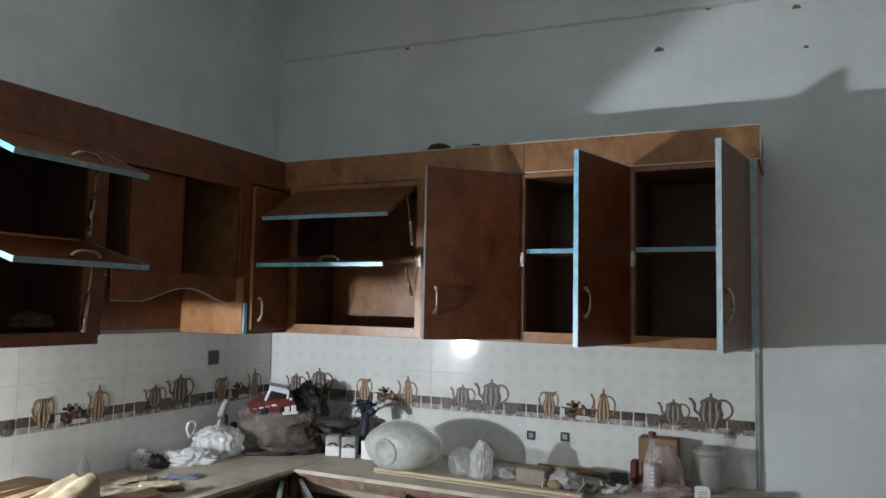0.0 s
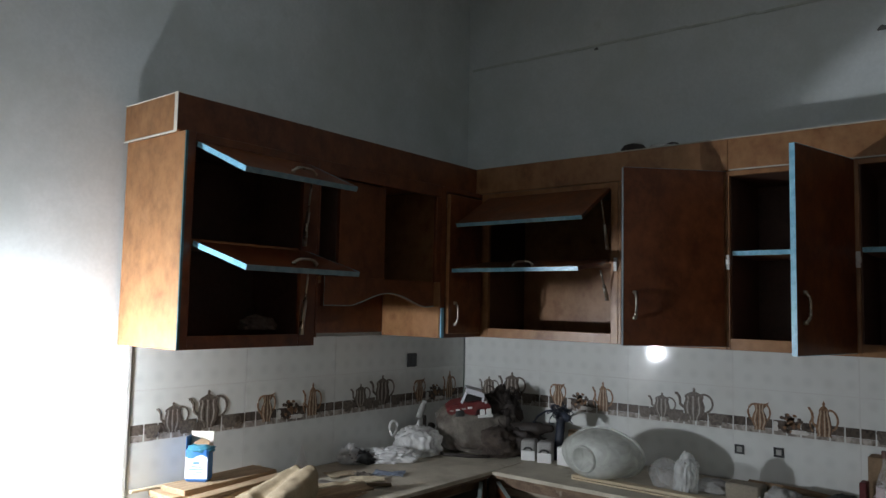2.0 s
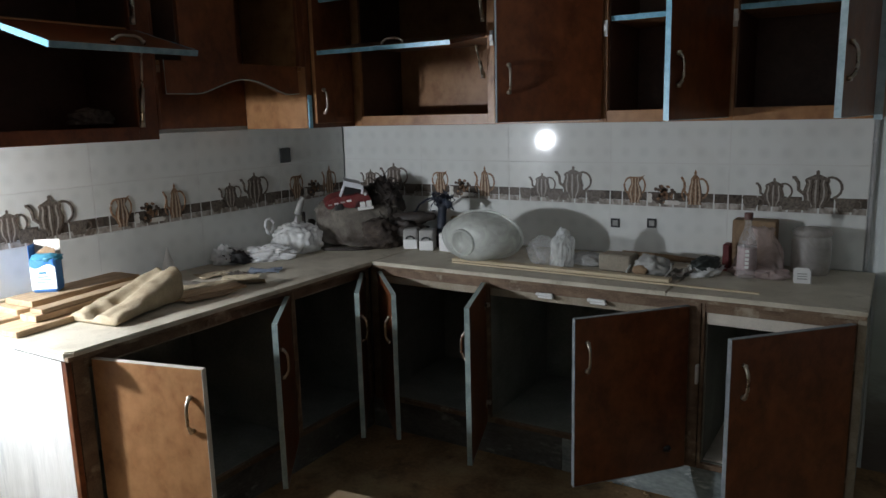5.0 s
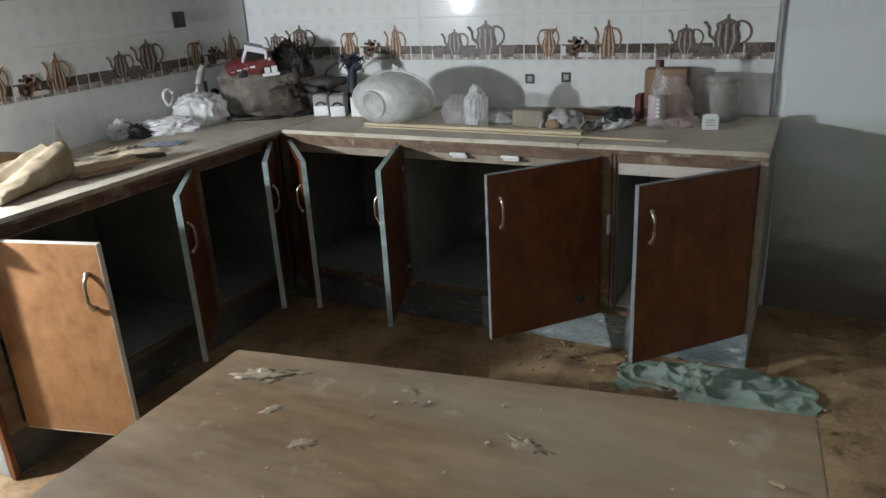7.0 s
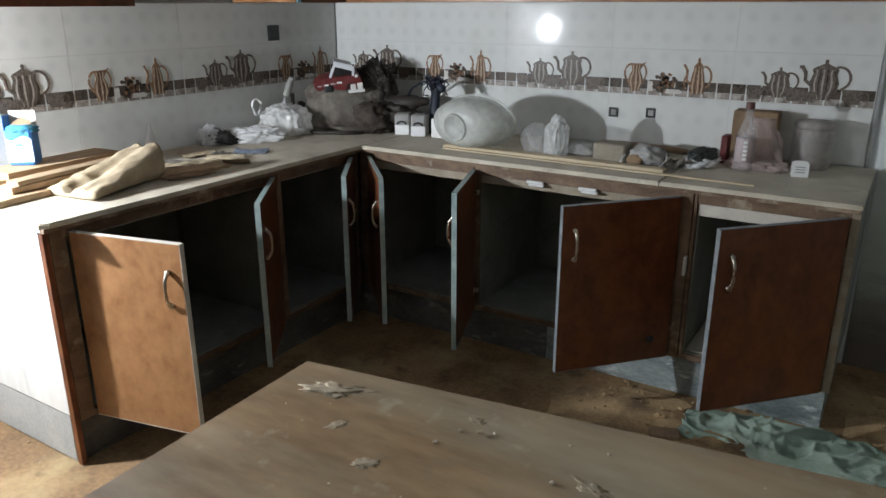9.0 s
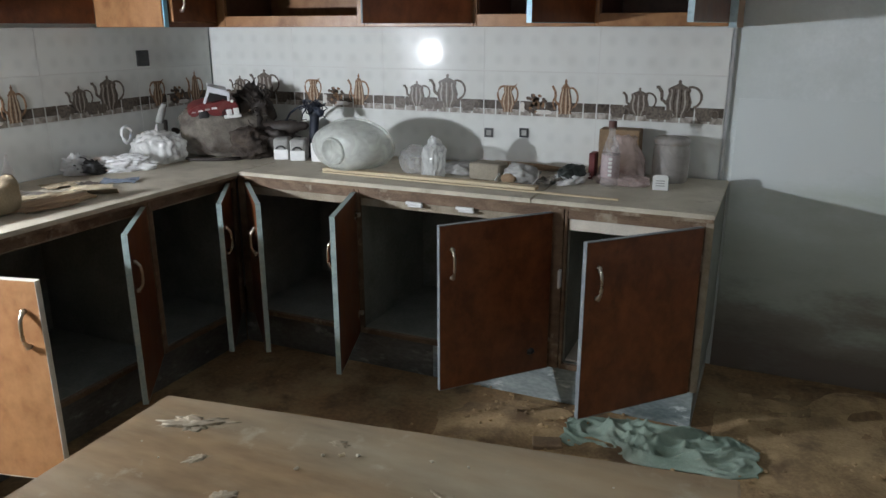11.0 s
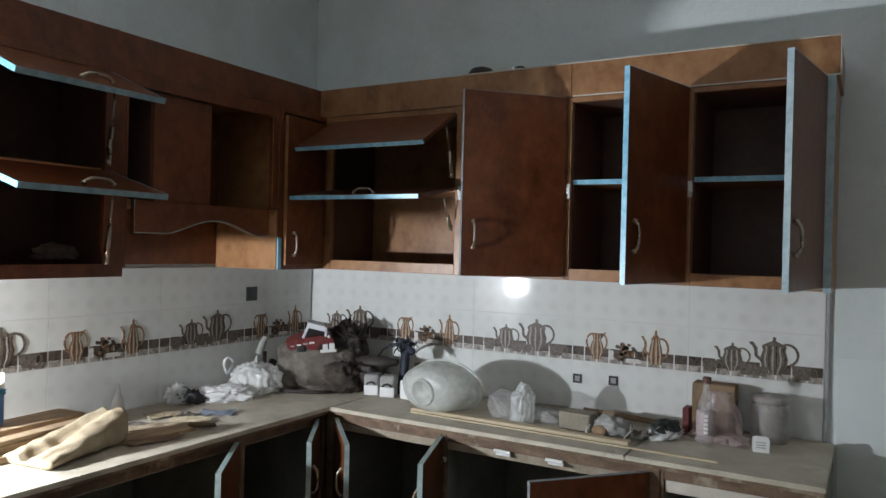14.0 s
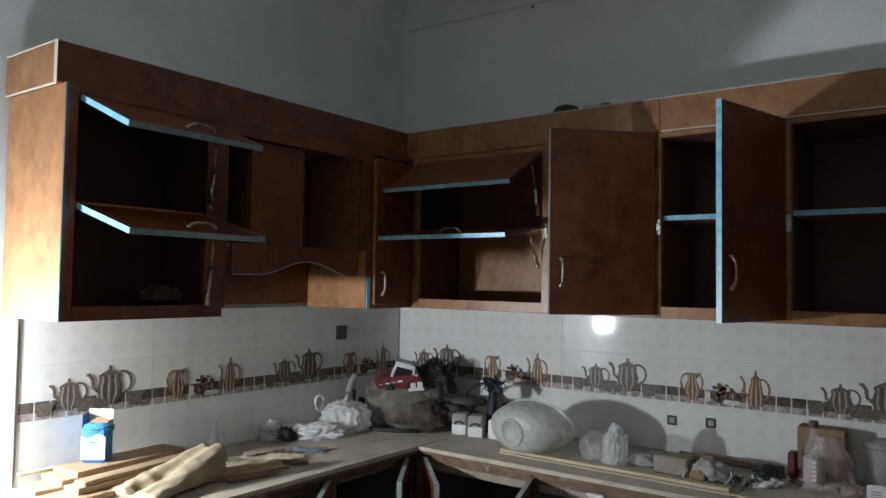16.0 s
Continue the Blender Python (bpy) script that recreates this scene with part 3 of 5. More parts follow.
swing_door(b2, (BD + 0.011, -0.665), (0.832, -0.985), 0.155, 0.755, 1, 0.60, PALE, "open walnut door seen edge-on")
b3 = base_unit("x", 0.605, 1.185, "walnut corner base cabinet with its door open", 0.038, 0.05)
swing_door(b3, (0.665, -BD - 0.011), (0.968, -0.93), 0.155, 0.755, -1, 0.60, PALE, "open walnut door seen edge-on")
b4 = base_unit("x", 1.187, 2.045, "walnut base cabinet with both doors open", 0.038, 0.02, 0.045, side_b=False)
swing_door(b4, (1.19, -BD - 0.011), (1.325, -0.985), 0.155, 0.755, -1, 0.60, PALE, "open walnut door seen edge-on")
swing_door(b4, (2.003, -BD - 0.011), (1.712, -0.945), 0.155, 0.755, 1, 0.62, GREYTAPE, "open reddish walnut door")
b5 = base_unit("x", 2.047, 2.545, "walnut end base cabinet with its door open", 0.038, 0.012, 0.035)
swing_door(b5, (2.512, -BD - 0.011), (2.205, -0.945), 0.155, 0.755, 1, 0.62, GREYTAPE, "open reddish walnut door")

for unit, y0, y1 in ((b1, -1.93, -1.42), (b1, -1.36, -1.13), (b2, -1.05, -0.72)):
    part("edging", box(BD - 0.0008, BD + 0.0008, y0, y1, BZ1 - 0.0445, BZ1 - 0.040, 0), RAW, unit, "pale scuffed lower edge of the rail")
for unit, x0, x1 in ((b3, 0.66, 1.16), (b4, 1.21, 1.995), (b5, 2.062, 2.505)):
    part("rail", box(x0, x1, -0.592, -0.581, 0.69 if unit is b5 else 0.70, 0.733), RAWPALE if unit is b5 else RAW, unit, "pale unfinished rail")
for x in (1.455, 1.666):
    part("catch", joined(box(x - 0.036, x + 0.036, -0.612, -0.6005, 0.727, 0.739, 0.003), box(x - 0.02, x + 0.044, -0.626, -0.612, 0.722, 0.731, 0.003)), WHITE, b4, "white plastic door catch")
part("lock_hole", lump((0.016, 0.016, 0.012), Matrix.Translation((1.957, -0.672, 0.225)), 12, 0.3, 2, 3, 0.9), BLACK, b4, "dark drilled lock hole", smooth=True)
part("loose_board", box(2.066, 2.50, -0.572, -0.05, 0.1735, 0.181, 0.001), RAWPALE, b5, "pale board lying on the cabinet floor")
part("edge_strip", box(2.522, 2.5465, -0.6035, -0.6002, 0.152, BZ1 - 0.002, 0.001), RAW, b5, "pale raw edge of the end stile")
part("hinge", box(2.036, 2.046, -0.625, -0.6005, 0.475, 0.545, 0.003), WHITE, b5, "pale hinge plate")

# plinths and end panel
# first two plinths carry painted shade, the third is plain marble
single("plinth", box(0.02, 0.575, -2.015, -0.58, 0.0, 0.149), SHADEDMARBLE, "marble plinth under the short base run, coloured dark for shade", "plinth", kind="structure")
single("plinth", box(0.577, 1.518, -0.58, -0.02, 0.0, 0.149), SHADEDMARBLE, "marble plinth under the long base run, coloured dark for shade", "plinth", kind="structure")
single("plinth", box(1.52, 2.535, -0.58, -0.02, 0.0, 0.149), MARBLE, "streaked grey-green marble plinth under the long base run", "plinth", kind="structure")
ep = thing("end_panel", (0.30, -2.02, 0.0), "white streaked end panel of the short base run", "panel")
part("panel", box(0.003, 0.578, -2.034, -2.017, 0.172, CT - 0.03), WHITEPANEL, ep)
part("foot_block", box(0.004, 0.572, -2.031, -2.017, 0.002, 0.170, 0.004), CEMENT, ep, "grey cement foot below the panel")
part("edge_strip", box(0.5785, 0.601, -2.0345, -2.017, 0.002, CT - 0.03, 0.0015), DOORWOOD, ep, "brown wooden edge strip")

# ---- the bulb ----
lamp = thing("wall_bulb", tuple(BULB), "bare glowing bulb in a white holder on the wall", "lamp")
# the bulb sits in an angled holder
part("dome", lathe([(0.0335, 0.001), (0.035, 0.012), (0.031, 0.03), (0.02, 0.043), (0.006, 0.048)], 20, Matrix.Translation(BULB) @ pose(0, 0, 0, 0, 90, 10)),
     glowing("bulb_glow", (0.91, 0.97, 1.06), BULB_POWER), lamp, "glowing white bulb dome", smooth=True)
part("bulb_body", lathe([(0.012, -0.05), (0.02, -0.03), (0.0335, 0.0)], 20, Matrix.Translation(BULB) @ pose(0, 0, 0, 0, 90, 10)),
     WHITE, lamp, "white bulb body", smooth=True)
part("holder", lathe([(0.028, -0.098), (0.03, -0.085), (0.018, -0.08), (0.016, -0.052), (0.012, -0.05)], 16, Matrix.Translation(BULB) @ pose(0, 0, 0, 0, 90, 10)),
     WHITE, lamp, "white plastic lamp holder", smooth=True)

# ---- foreground table ----
TZ = 0.73
table = thing("work_table", (2.2, -2.7, 0), "dusty brown board work table with crumbs of plaster", "table")
tt = Matrix.Translation((1.715, -2.172, 0)) @ pose(0, 0, 0, 0, 0, 7.0)
part("tabletop", slab([(1.715, -2.172), (1.738, -2.86), (2.77, -2.80), (2.705, -2.030)], TZ, 0.03), BOARD, table)
for x, y in ((0.06, -0.06), (0.92, -0.06), (0.13, -0.62), (0.92, -0.66)):
    part("leg", box(x - 0.03, x + 0.03, y - 0.03, y + 0.03, 0, TZ - 0.03, 0.003, tt), BOARD, table)

# ---- small fittings on the walls ----
sw = thing("wall_switch", (0.0, -0.46, 1.25), "black square wall switch box on the tiles", "switch")
part("plate", box(-0.0005, 0.009, -0.497, -0.424, 1.214, 1.284, 0.003), BLACK, sw)
part("rocker", box(0.009, 0.013, -0.478, -0.443, 1.232, 1.266, 0.002), BLACK, sw)
for ox, oz in ((1.531, 0.934), (1.694, 0.942)):
    so = thing("wall_socket", (ox, 0, oz), "small dark open socket box in the tiles", "socket", "sockets")
    part("frame", joined(box(ox - 0.020, ox + 0.020, -0.006, 0.002, oz + 0.012, oz + 0.020, 0.001), box(ox - 0.020, ox + 0.020, -0.006, 0.002, oz - 0.020, oz - 0.012, 0.001),
                         box(ox - 0.020, ox - 0.012, -0.006, 0.002, oz - 0.012, oz + 0.012, 0.001), box(ox + 0.012, ox + 0.020, -0.006, 0.002, oz - 0.012, oz + 0.012, 0.001)), BLACK, so)
    part("insert", box(ox - 0.012, ox + 0.012, -0.003, 0.002, oz - 0.012, oz + 0.012, 0.001), CEMENT, so, "grey cement-smeared insert")

board = thing("switchboard", (0.0, -2.52, 1.36), "white wall switchboard above the bulb", "switchboard")
part("plate", box(-0.0098, 0.014, -2.60, -2.47, 1.30, 1.44, 0.004), WHITE, board)
for k in range(3):
    part("rocker", box(0.014, 0.019, -2.585 + 0.038 * k, -2.557 + 0.038 * k, 1.375, 1.42, 0.002), BLACK, board)

# a shallow patched chase runs along the back wall, with old fixing holes
chase = joined(*[box(0.02 + 0.32 * i, 0.342 + 0.32 * i, 0.0045, 0.012, 2.919 - 0.0058 * i - 0.007, 2.919 - 0.0058 * i + 0.006, 0.002) for i in range(14)])
single("trim_chase", chase, surface("patched_chase", (0.50, 0.54, 0.50), (0.66, 0.70, 0.67), 8, 90, 0.9, 0.4), "rough patched cable chase across the wall", "trim", kind="structure")
PLUG = surface("rusty_plug", (0.10, 0.10, 0.095), (0.22, 0.22, 0.21), 30, 120, 0.9, 0.2)
for hx, hz, r in ((2.116, 2.704, 0.022), (2.683, 2.815, 0.016), (2.717, 2.64, 0.010), (0.82, 2.885, 0.012), (2.33, 2.865, 0.012)):
    single("fixing_plug", lump((r, 0.006, r), Matrix.Translation((hx, 0.009, hz)), seed=hx, rough=0.4, level=2), PLUG, "dark plug in a fixing hole of the bare wall", "wall plug", "fixing plugs")

single("tile_trim", box(2.507, 2.522, -0.006, 0.0095, CT + 0.001, UZ0 - 0.001, 0.003), ALUMINIUM, "metal edge strip at the end of the tiles", "trim", kind="structure")
single("tile_trim", box(-0.0095, 0.004, -2.024, -2.006, 0.0, UZ0 - 0.013, 0.003), WHITEPANEL, "white edge strip at the end of the tiles", "trim", kind="structure")
def shade_graded_render():
    """Bare cement render, greenish higher up, cloudy edges; shade painted dark at the foot."""
    m, n, l, bsdf = material("shade_graded_cement")
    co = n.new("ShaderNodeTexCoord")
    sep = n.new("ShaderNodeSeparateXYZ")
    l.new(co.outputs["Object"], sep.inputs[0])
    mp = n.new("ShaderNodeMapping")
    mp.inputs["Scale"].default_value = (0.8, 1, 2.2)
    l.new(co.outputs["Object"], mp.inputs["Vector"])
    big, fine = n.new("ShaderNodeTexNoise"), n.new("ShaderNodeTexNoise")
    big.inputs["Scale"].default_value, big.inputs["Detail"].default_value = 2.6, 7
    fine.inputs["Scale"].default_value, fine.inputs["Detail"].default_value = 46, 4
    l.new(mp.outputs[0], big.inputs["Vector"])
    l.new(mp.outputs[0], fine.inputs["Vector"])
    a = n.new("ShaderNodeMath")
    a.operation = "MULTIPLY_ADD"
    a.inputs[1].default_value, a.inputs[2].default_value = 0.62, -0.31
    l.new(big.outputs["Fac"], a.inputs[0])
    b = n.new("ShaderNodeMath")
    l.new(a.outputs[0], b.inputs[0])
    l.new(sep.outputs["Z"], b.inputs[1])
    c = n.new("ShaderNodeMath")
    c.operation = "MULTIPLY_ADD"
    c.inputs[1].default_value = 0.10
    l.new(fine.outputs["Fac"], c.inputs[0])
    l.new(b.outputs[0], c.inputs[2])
    # height ramp puts shade into the colour, darkest at the floor
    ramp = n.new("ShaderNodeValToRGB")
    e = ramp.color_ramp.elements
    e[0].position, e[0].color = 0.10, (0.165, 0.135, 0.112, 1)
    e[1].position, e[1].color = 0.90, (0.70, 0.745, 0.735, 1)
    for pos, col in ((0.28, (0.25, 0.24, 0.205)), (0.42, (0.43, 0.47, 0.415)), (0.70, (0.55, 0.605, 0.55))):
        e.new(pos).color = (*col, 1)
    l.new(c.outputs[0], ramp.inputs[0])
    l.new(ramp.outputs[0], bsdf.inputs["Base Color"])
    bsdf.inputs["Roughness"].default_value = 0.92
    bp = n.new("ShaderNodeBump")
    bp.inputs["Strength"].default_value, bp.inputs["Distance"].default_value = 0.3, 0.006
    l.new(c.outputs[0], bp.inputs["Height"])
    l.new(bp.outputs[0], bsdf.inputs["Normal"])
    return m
single("wall_dado", box(2.552, XE - 0.002, 0.0065, 0.0098, 0.0, 1.12, 0.001), shade_graded_render(), "patchy greenish bare render low on the wall, with shade painted darker towards its foot", "wall", kind="structure")

# ---- materials for loose things ----
KRAFT = surface("kraft_paper", (0.30, 0.235, 0.15), (0.44, 0.36, 0.24), 9, 120, 0.8, 0.4)
CARD = surface("brown_cardboard", (0.20, 0.13, 0.075), (0.31, 0.21, 0.125), 12, 160, 0.85, 0.2)
PLANK = surface("sawn_plank", (0.30, 0.20, 0.115), (0.50, 0.36, 0.22), 10, 120, 0.8, 0.25, stretch=(6, 0.6, 6), vary=0.15)
LATH = surface("pale_lath", (0.45, 0.36, 0.23), (0.62, 0.52, 0.36), 10, 120, 0.75, 0.2, stretch=(0.6, 6, 6))
SACK = surface("dusty_woven_sack", (0.085, 0.073, 0.060), (0.205, 0.182, 0.152), 14, 260, 0.95, 0.8, stain=(0.08, 0.062, 0.05), stain_scale=6, stain_low=0.5, stain_high=0.65)
RED = surface("red_tool_shell", (0.10, 0.014, 0.015), (0.17, 0.024, 0.024), 14, 90, 0.5, 0.15, stain=(0.17, 0.07, 0.06), stain_scale=14, stain_low=0.52, stain_high=0.7)
RUBBER = surface("black_rubber", (0.015, 0.011, 0.009), (0.045, 0.034, 0.027), 20, 150, 0.65, 0.3)
NAVY = surface("navy_cable", (0.009, 0.012, 0.021), (0.022, 0.030, 0.050), 20, 150, 0.5, 0.1)
GREY = surface("dusty_grey_plastic", (0.26, 0.255, 0.24), (0.38, 0.375, 0.355), 12, 150, 0.7, 0.15)
TUBBLUE = surface("blue_tub_plastic", (0.03, 0.14, 0.42), (0.06, 0.22, 0.52), 10, 100, 0.35, 0.03)
TUBTEAL = surface("teal_lid", (0.03, 0.17, 0.26), (0.06, 0.25, 0.34), 10, 100, 0.4, 0.05)
CLOTH = surface("green_dusty_cloth", (0.17, 0.235, 0.185), (0.30, 0.375, 0.305), 5, 300, 0.95, 0.5, stain=(0.40, 0.45, 0.38), stain_scale=5, stain_low=0.52, stain_high=0.7)
SOIL = surface("sandy_rubble", (0.25, 0.160, 0.078), (0.47, 0.325, 0.168), 7, 90, 0.95, 0.6, second=((0.16, 0.10, 0.052), 5, 0.50, 0.66))
FROST = film("frosted_plastic", (0.70, 0.72, 0.67), 0.42, 0.50, 0.06)
THIN = film("thin_clear_bag", (0.82, 0.84, 0.82), 0.2, 0.50, 0.4)
BAG = film("milky_plastic_bag", (0.90, 0.90, 0.87), 0.22, 0.42, 0.4)
BAGWHITE = film("white_plastic_bag", (0.85, 0.85, 0.84), 0.3, 0.18)
CLEAR = film("clear_plastic", (0.72, 0.71, 0.70), 0.10, 0.72, 0.15)
PINK = film("pink_plastic_bag", (0.60, 0.48, 0.455), 0.28, 0.48, 0.3)
DUSTY = film("dusty_clear_plastic", (0.54, 0.50, 0.47), 0.5, 0.42, 0.25)
LABEL = surface("printed_label", (0.62, 0.64, 0.68), (0.74, 0.75, 0.78), 14, 90, 0.45, 0.02)
GREENBLACK = surface("dark_foil", (0.012, 0.016, 0.014), (0.03, 0.036, 0.032), 18, 90, 0.35, 0.3)


def pillow(size, at, seed, square=0.75, rough=0.06, freq=1.4, folds=0.0):
    """A puffed, squarish body with soft vertical folds and a flat foot."""
    bm = bmesh.new()
    bmesh.ops.create_icosphere(bm, subdivisions=5, radius=1)
    off = Vector((seed * 5.1, seed * 2.3, seed * 1.1))
    for v in bm.verts:
        c = v.co.copy()
        d = noise.fractal(c * freq + off, 1, 2, 3)
        f = abs(noise.noise(Vector((c.x * 4.5, c.y * 4.5, c.z * 1.1)) + off))
        g = noise.noise(Vector((c.x * 9, c.y * 9, c.z * 3)) + off)
        p = Vector([math.copysign(abs(k) ** square, k) for k in c])
        p *= 1 + rough * d - folds * (0.3 - f) + 0.25 * folds * g
        if p.z < -0.7:
            p.z = -0.7 + 0.05 * (p.z + 0.7)
        v.co = p
    bmesh.ops.transform(bm, verts=bm.verts, matrix=at @ Matrix.Diagonal((*size, 1)) @ Matrix.Translation((0, 0, 0.72)))
    return bm


def sheet(w, d, at, seed, ripple=0.006, n=14):
    """A thin buckled sheet."""
    bm = bmesh.new()
    top = [[None] * (n + 1) for _ in range(n + 1)]
    for i in range(n + 1):
        for j in range(n + 1):
            u, v = i / n - 0.5, j / n - 0.5
            e = 1 + 0.12 * noise.noise(Vector((u * 3, v * 3, seed)))
            z = ripple * (1 + noise.noise(Vector((u * 4, v * 4, seed + 5)))) + 0.4 * ripple * noise.noise(Vector((u * 11, v * 11, seed)))
            top[i][j] = bm.verts.new((u * w * e, v * d * e, max(z, 0) + 0.002))
    for i in range(n):
        for j in range(n):
            bm.faces.new((top[i][j], top[i + 1][j], top[i + 1][j + 1], top[i][j + 1]))
    g = bmesh.ops.extrude_face_region(bm, geom=list(bm.faces))
    for v in g["geom"]:
        if isinstance(v, bmesh.types.BMVert):
            v.co.z -= 0.0018
    bmesh.ops.recalc_face_normals(bm, faces=bm.faces)
    return moved(bm, at)


# ---- short counter: planks, tub, sack, scraps ----
def plank(x0, x1, y0, y1, z0, z1, turn, label="short sawn offcut in the pile on the worktop", mat=None):
    c = Vector(((x0 + x1) / 2, (y0 + y1) / 2, 0))
    m = Matrix.Translation(c) @ pose(0, 0, 0, 0, 0, turn) @ Matrix.Translation(-c)
    return single("plank", box(x0, x1, y0, y1, z0, z1, 0.002, m), mat or PLANK, label, "plank", "planks")


PZ = CT + 0.0005
plank(0.055, 0.185, -2.01, -1.52, PZ, PZ + 0.020, -3)
plank(0.20, 0.335, -2.045, -1.50, PZ, PZ + 0.020, 6)
plank(0.215, 0.29, -1.955, -1.48, PZ + 0.021, PZ + 0.042, 7)
plank(0.03, 0.19, -1.93, -1.44, PZ + 0.021, PZ + 0.042, -2)
plank(0.22, 0.275, -1.93, -1.46, PZ + 0.043, PZ + 0.056, 9)
plank(0.045, 0.185, -1.90, -1.46, PZ + 0.043, PZ + 0.064, 5)
plank(0.008, 0.03, -2.0, -1.42, PZ + 0.043, PZ + 0.052, 1.5, "thin pale lath lying against the tiles", LATH)
plank(0.36, 0.46, -1.62, -1.22, PZ, PZ + 0.010, -12, "thin board lying under the paper sack")

TB = Vector((0.105, -1.775, PZ + 0.0645))
tub = thing("paint_carton", tuple(TB), "blue carton with a white label and torn open top", "carton")
tm = Matrix.Translation(TB) @ pose(0, 0, 0, 0, 0, 38) @ Matrix.Scale(0.9, 4)
part("carton_body", box(-0.048, 0.048, -0.034, 0.036, 0, 0.135, 0.008, tm), TUBBLUE, tub)
face_pts = [(-0.046, 0.014), (0.046, 0.014)] + [(0.046 - 0.092 * k / 10, 0.098 + 0.010 * math.sin(0.6 * k) + 0.008 * (k / 10)) for k in range(11)]
label_ob = part("label", prism(face_pts, 0.001, tm @ Matrix.Translation((0, -0.0352, 0))), LABEL, tub, "white front label")
for z, half, th in ((0.060, 0.020, 0.004), (0.050, 0.030, 0.003), (0.040, 0.026, 0.003), (0.074, 0.014, 0.008), (0.030, 0.034, 0.002)):
    part("print_bar", box(-half, half, -0.0366, -0.0354, z, z + th, 0, tm), TUBTEAL, label_ob)
part("torn_top", lump((0.056, 0.042, 0.020), tm @ Matrix.Translation((0.006, 0, 0.118)), 71, 0.22, 2.2, 4, 0.6, 0.25), TUBTEAL, tub, "crumpled teal folded top", smooth=True)
part("card_flap", box(-0.050, 0.046, 0.037, 0.0395, 0.02, 0.196, 0.0008, tm), RAWPALE, tub, "pale card standing behind the carton")
part("side_flap", box(-0.0515, -0.0490, -0.020, 0.037, 0.01, 0.182, 0.0008, tm), TUBBLUE, tub, "blue side flap")
part("inner_flap", prism([(-0.03, 0.140), (0.040, 0.142), (0.044, 0.166), (0.012, 0.178), (-0.02, 0.160)], 0.003, tm @ pose(0, 0.012, 0, 8)), CARD, tub, "bent brown card flap")


def paper_sack():
    """A limp kraft bag on its side, mouth towards the wall end, one deep fold."""
    bm = bmesh.new()
    nu, nv = 44, 56
    rings = []
    for i in range(nu):
        u = i / (nu - 1)
        h = 0.030 + 0.095 * u ** 1.1
        w = 0.105 - 0.035 * u
        ring_ = []
        for k in range(nv):
            a = 2 * math.pi * k / nv
            s, c = math.sin(a), math.cos(a)
            y = w * math.copysign(abs(c) ** 0.6, c)
            z = h / 2 + h / 2 * math.copysign(abs(s) ** 0.7, s)
            if s > 0:
                z -= 0.045 * math.exp(-((y - 0.015) / 0.022) ** 2) * (0.35 + 0.65 * math.sin(math.pi * min(1, u + 0.15)))
            p = Vector((u * 0.33, y, z))
            p += 0.006 * Vector((noise.noise(p * 22), noise.noise(p * 24 + Vector((5, 0, 0))), 0.7 * noise.noise(p * 26 + Vector((0, 9, 0)))))
            r1 = abs(noise.noise(Vector((p.x * 3, p.y * 20, p.z * 20 + 3))))
            r2 = abs(noise.noise(Vector((p.x * 9, p.y * 14 + p.x * 8, p.z * 5 + 8))))
            p += Vector((0, y * 0.06, 0.008)) * (0.5 - 2.2 * min(r1, 1.4 * r2)) * (1 if s > -0.3 else 0)
            p.z = max(p.z, 0.001)
            ring_.append(bm.verts.new(p))
        rings.append(ring_)
    for p, q in zip(rings, rings[1:]):
        for k in range(nv):
            j = (k + 1) % nv
            bm.faces.new((p[k], p[j], q[j], q[k]))
    bm.faces.new(rings[0][::-1])
    bm.faces.new(rings[-1])
    bmesh.ops.recalc_face_normals(bm, faces=bm.faces)
    return moved(bm, Matrix.Translation((0.43, -1.83, CT + 0.001)) @ pose(0, 0, 0, 0, 0, 97))
single("paper_sack", paper_sack(), KRAFT, "crumpled kraft paper sack lying folded on the worktop", "sack", smooth=True)

noz = thing("sealant_nozzle", (0.094, -1.267, CT), "white sealant nozzle standing on the worktop", "nozzle")
part("cone", lathe([(0.026, 0.001), (0.027, 0.012), (0.026, 0.045), (0.020, 0.070), (0.009, 0.105), (0.004, 0.132), (0.001, 0.135)], 20, Matrix.Translation((0.094, -1.267, CT))), WHITE, noz, smooth=True)

PALECARD = surface("pale_card", (0.46, 0.38, 0.25), (0.60, 0.51, 0.36), 10, 120, 0.8, 0.2)
scraps = [(0.37, -1.14, 0.15, 0.085, 45, PALECARD, "torn piece of pale cardboard on the worktop"), (0.36, -1.30, 0.22, 0.10, 60, KRAFT, "flat brown cardboard scrap on the worktop"),
          (0.36, -1.00, 0.13, 0.08, 30, surface("blue_grey_paper", (0.09, 0.11, 0.15), (0.2, 0.23, 0.28), 12, 90, 0.7, 0.2), "blue-grey printed paper on the worktop"),
          (0.22, -1.15, 0.14, 0.09, 75, KRAFT, "flat brown cardboard scrap on the worktop"), (0.24, -1.32, 0.16, 0.07, 15, SACK, "dusty grey scrap on the worktop"),
          (0.50, -1.42, 0.20, 0.06, 80, CARD, "flat brown cardboard scrap on the worktop"), (0.30, -1.10, 0.10, 0.06, -20, SACK, "dusty grey scrap on the worktop")]
for i, (x, y, w, d, turn, mt, lb) in enumerate(scraps):
    single("paper_scrap", sheet(w, d, Matrix.Translation((x, y, CT + 0.0005)) @ pose(0, 0, 0, 0, 0, turn), i * 3.7, 0.007), mt, lb, "scrap", "paper scraps")
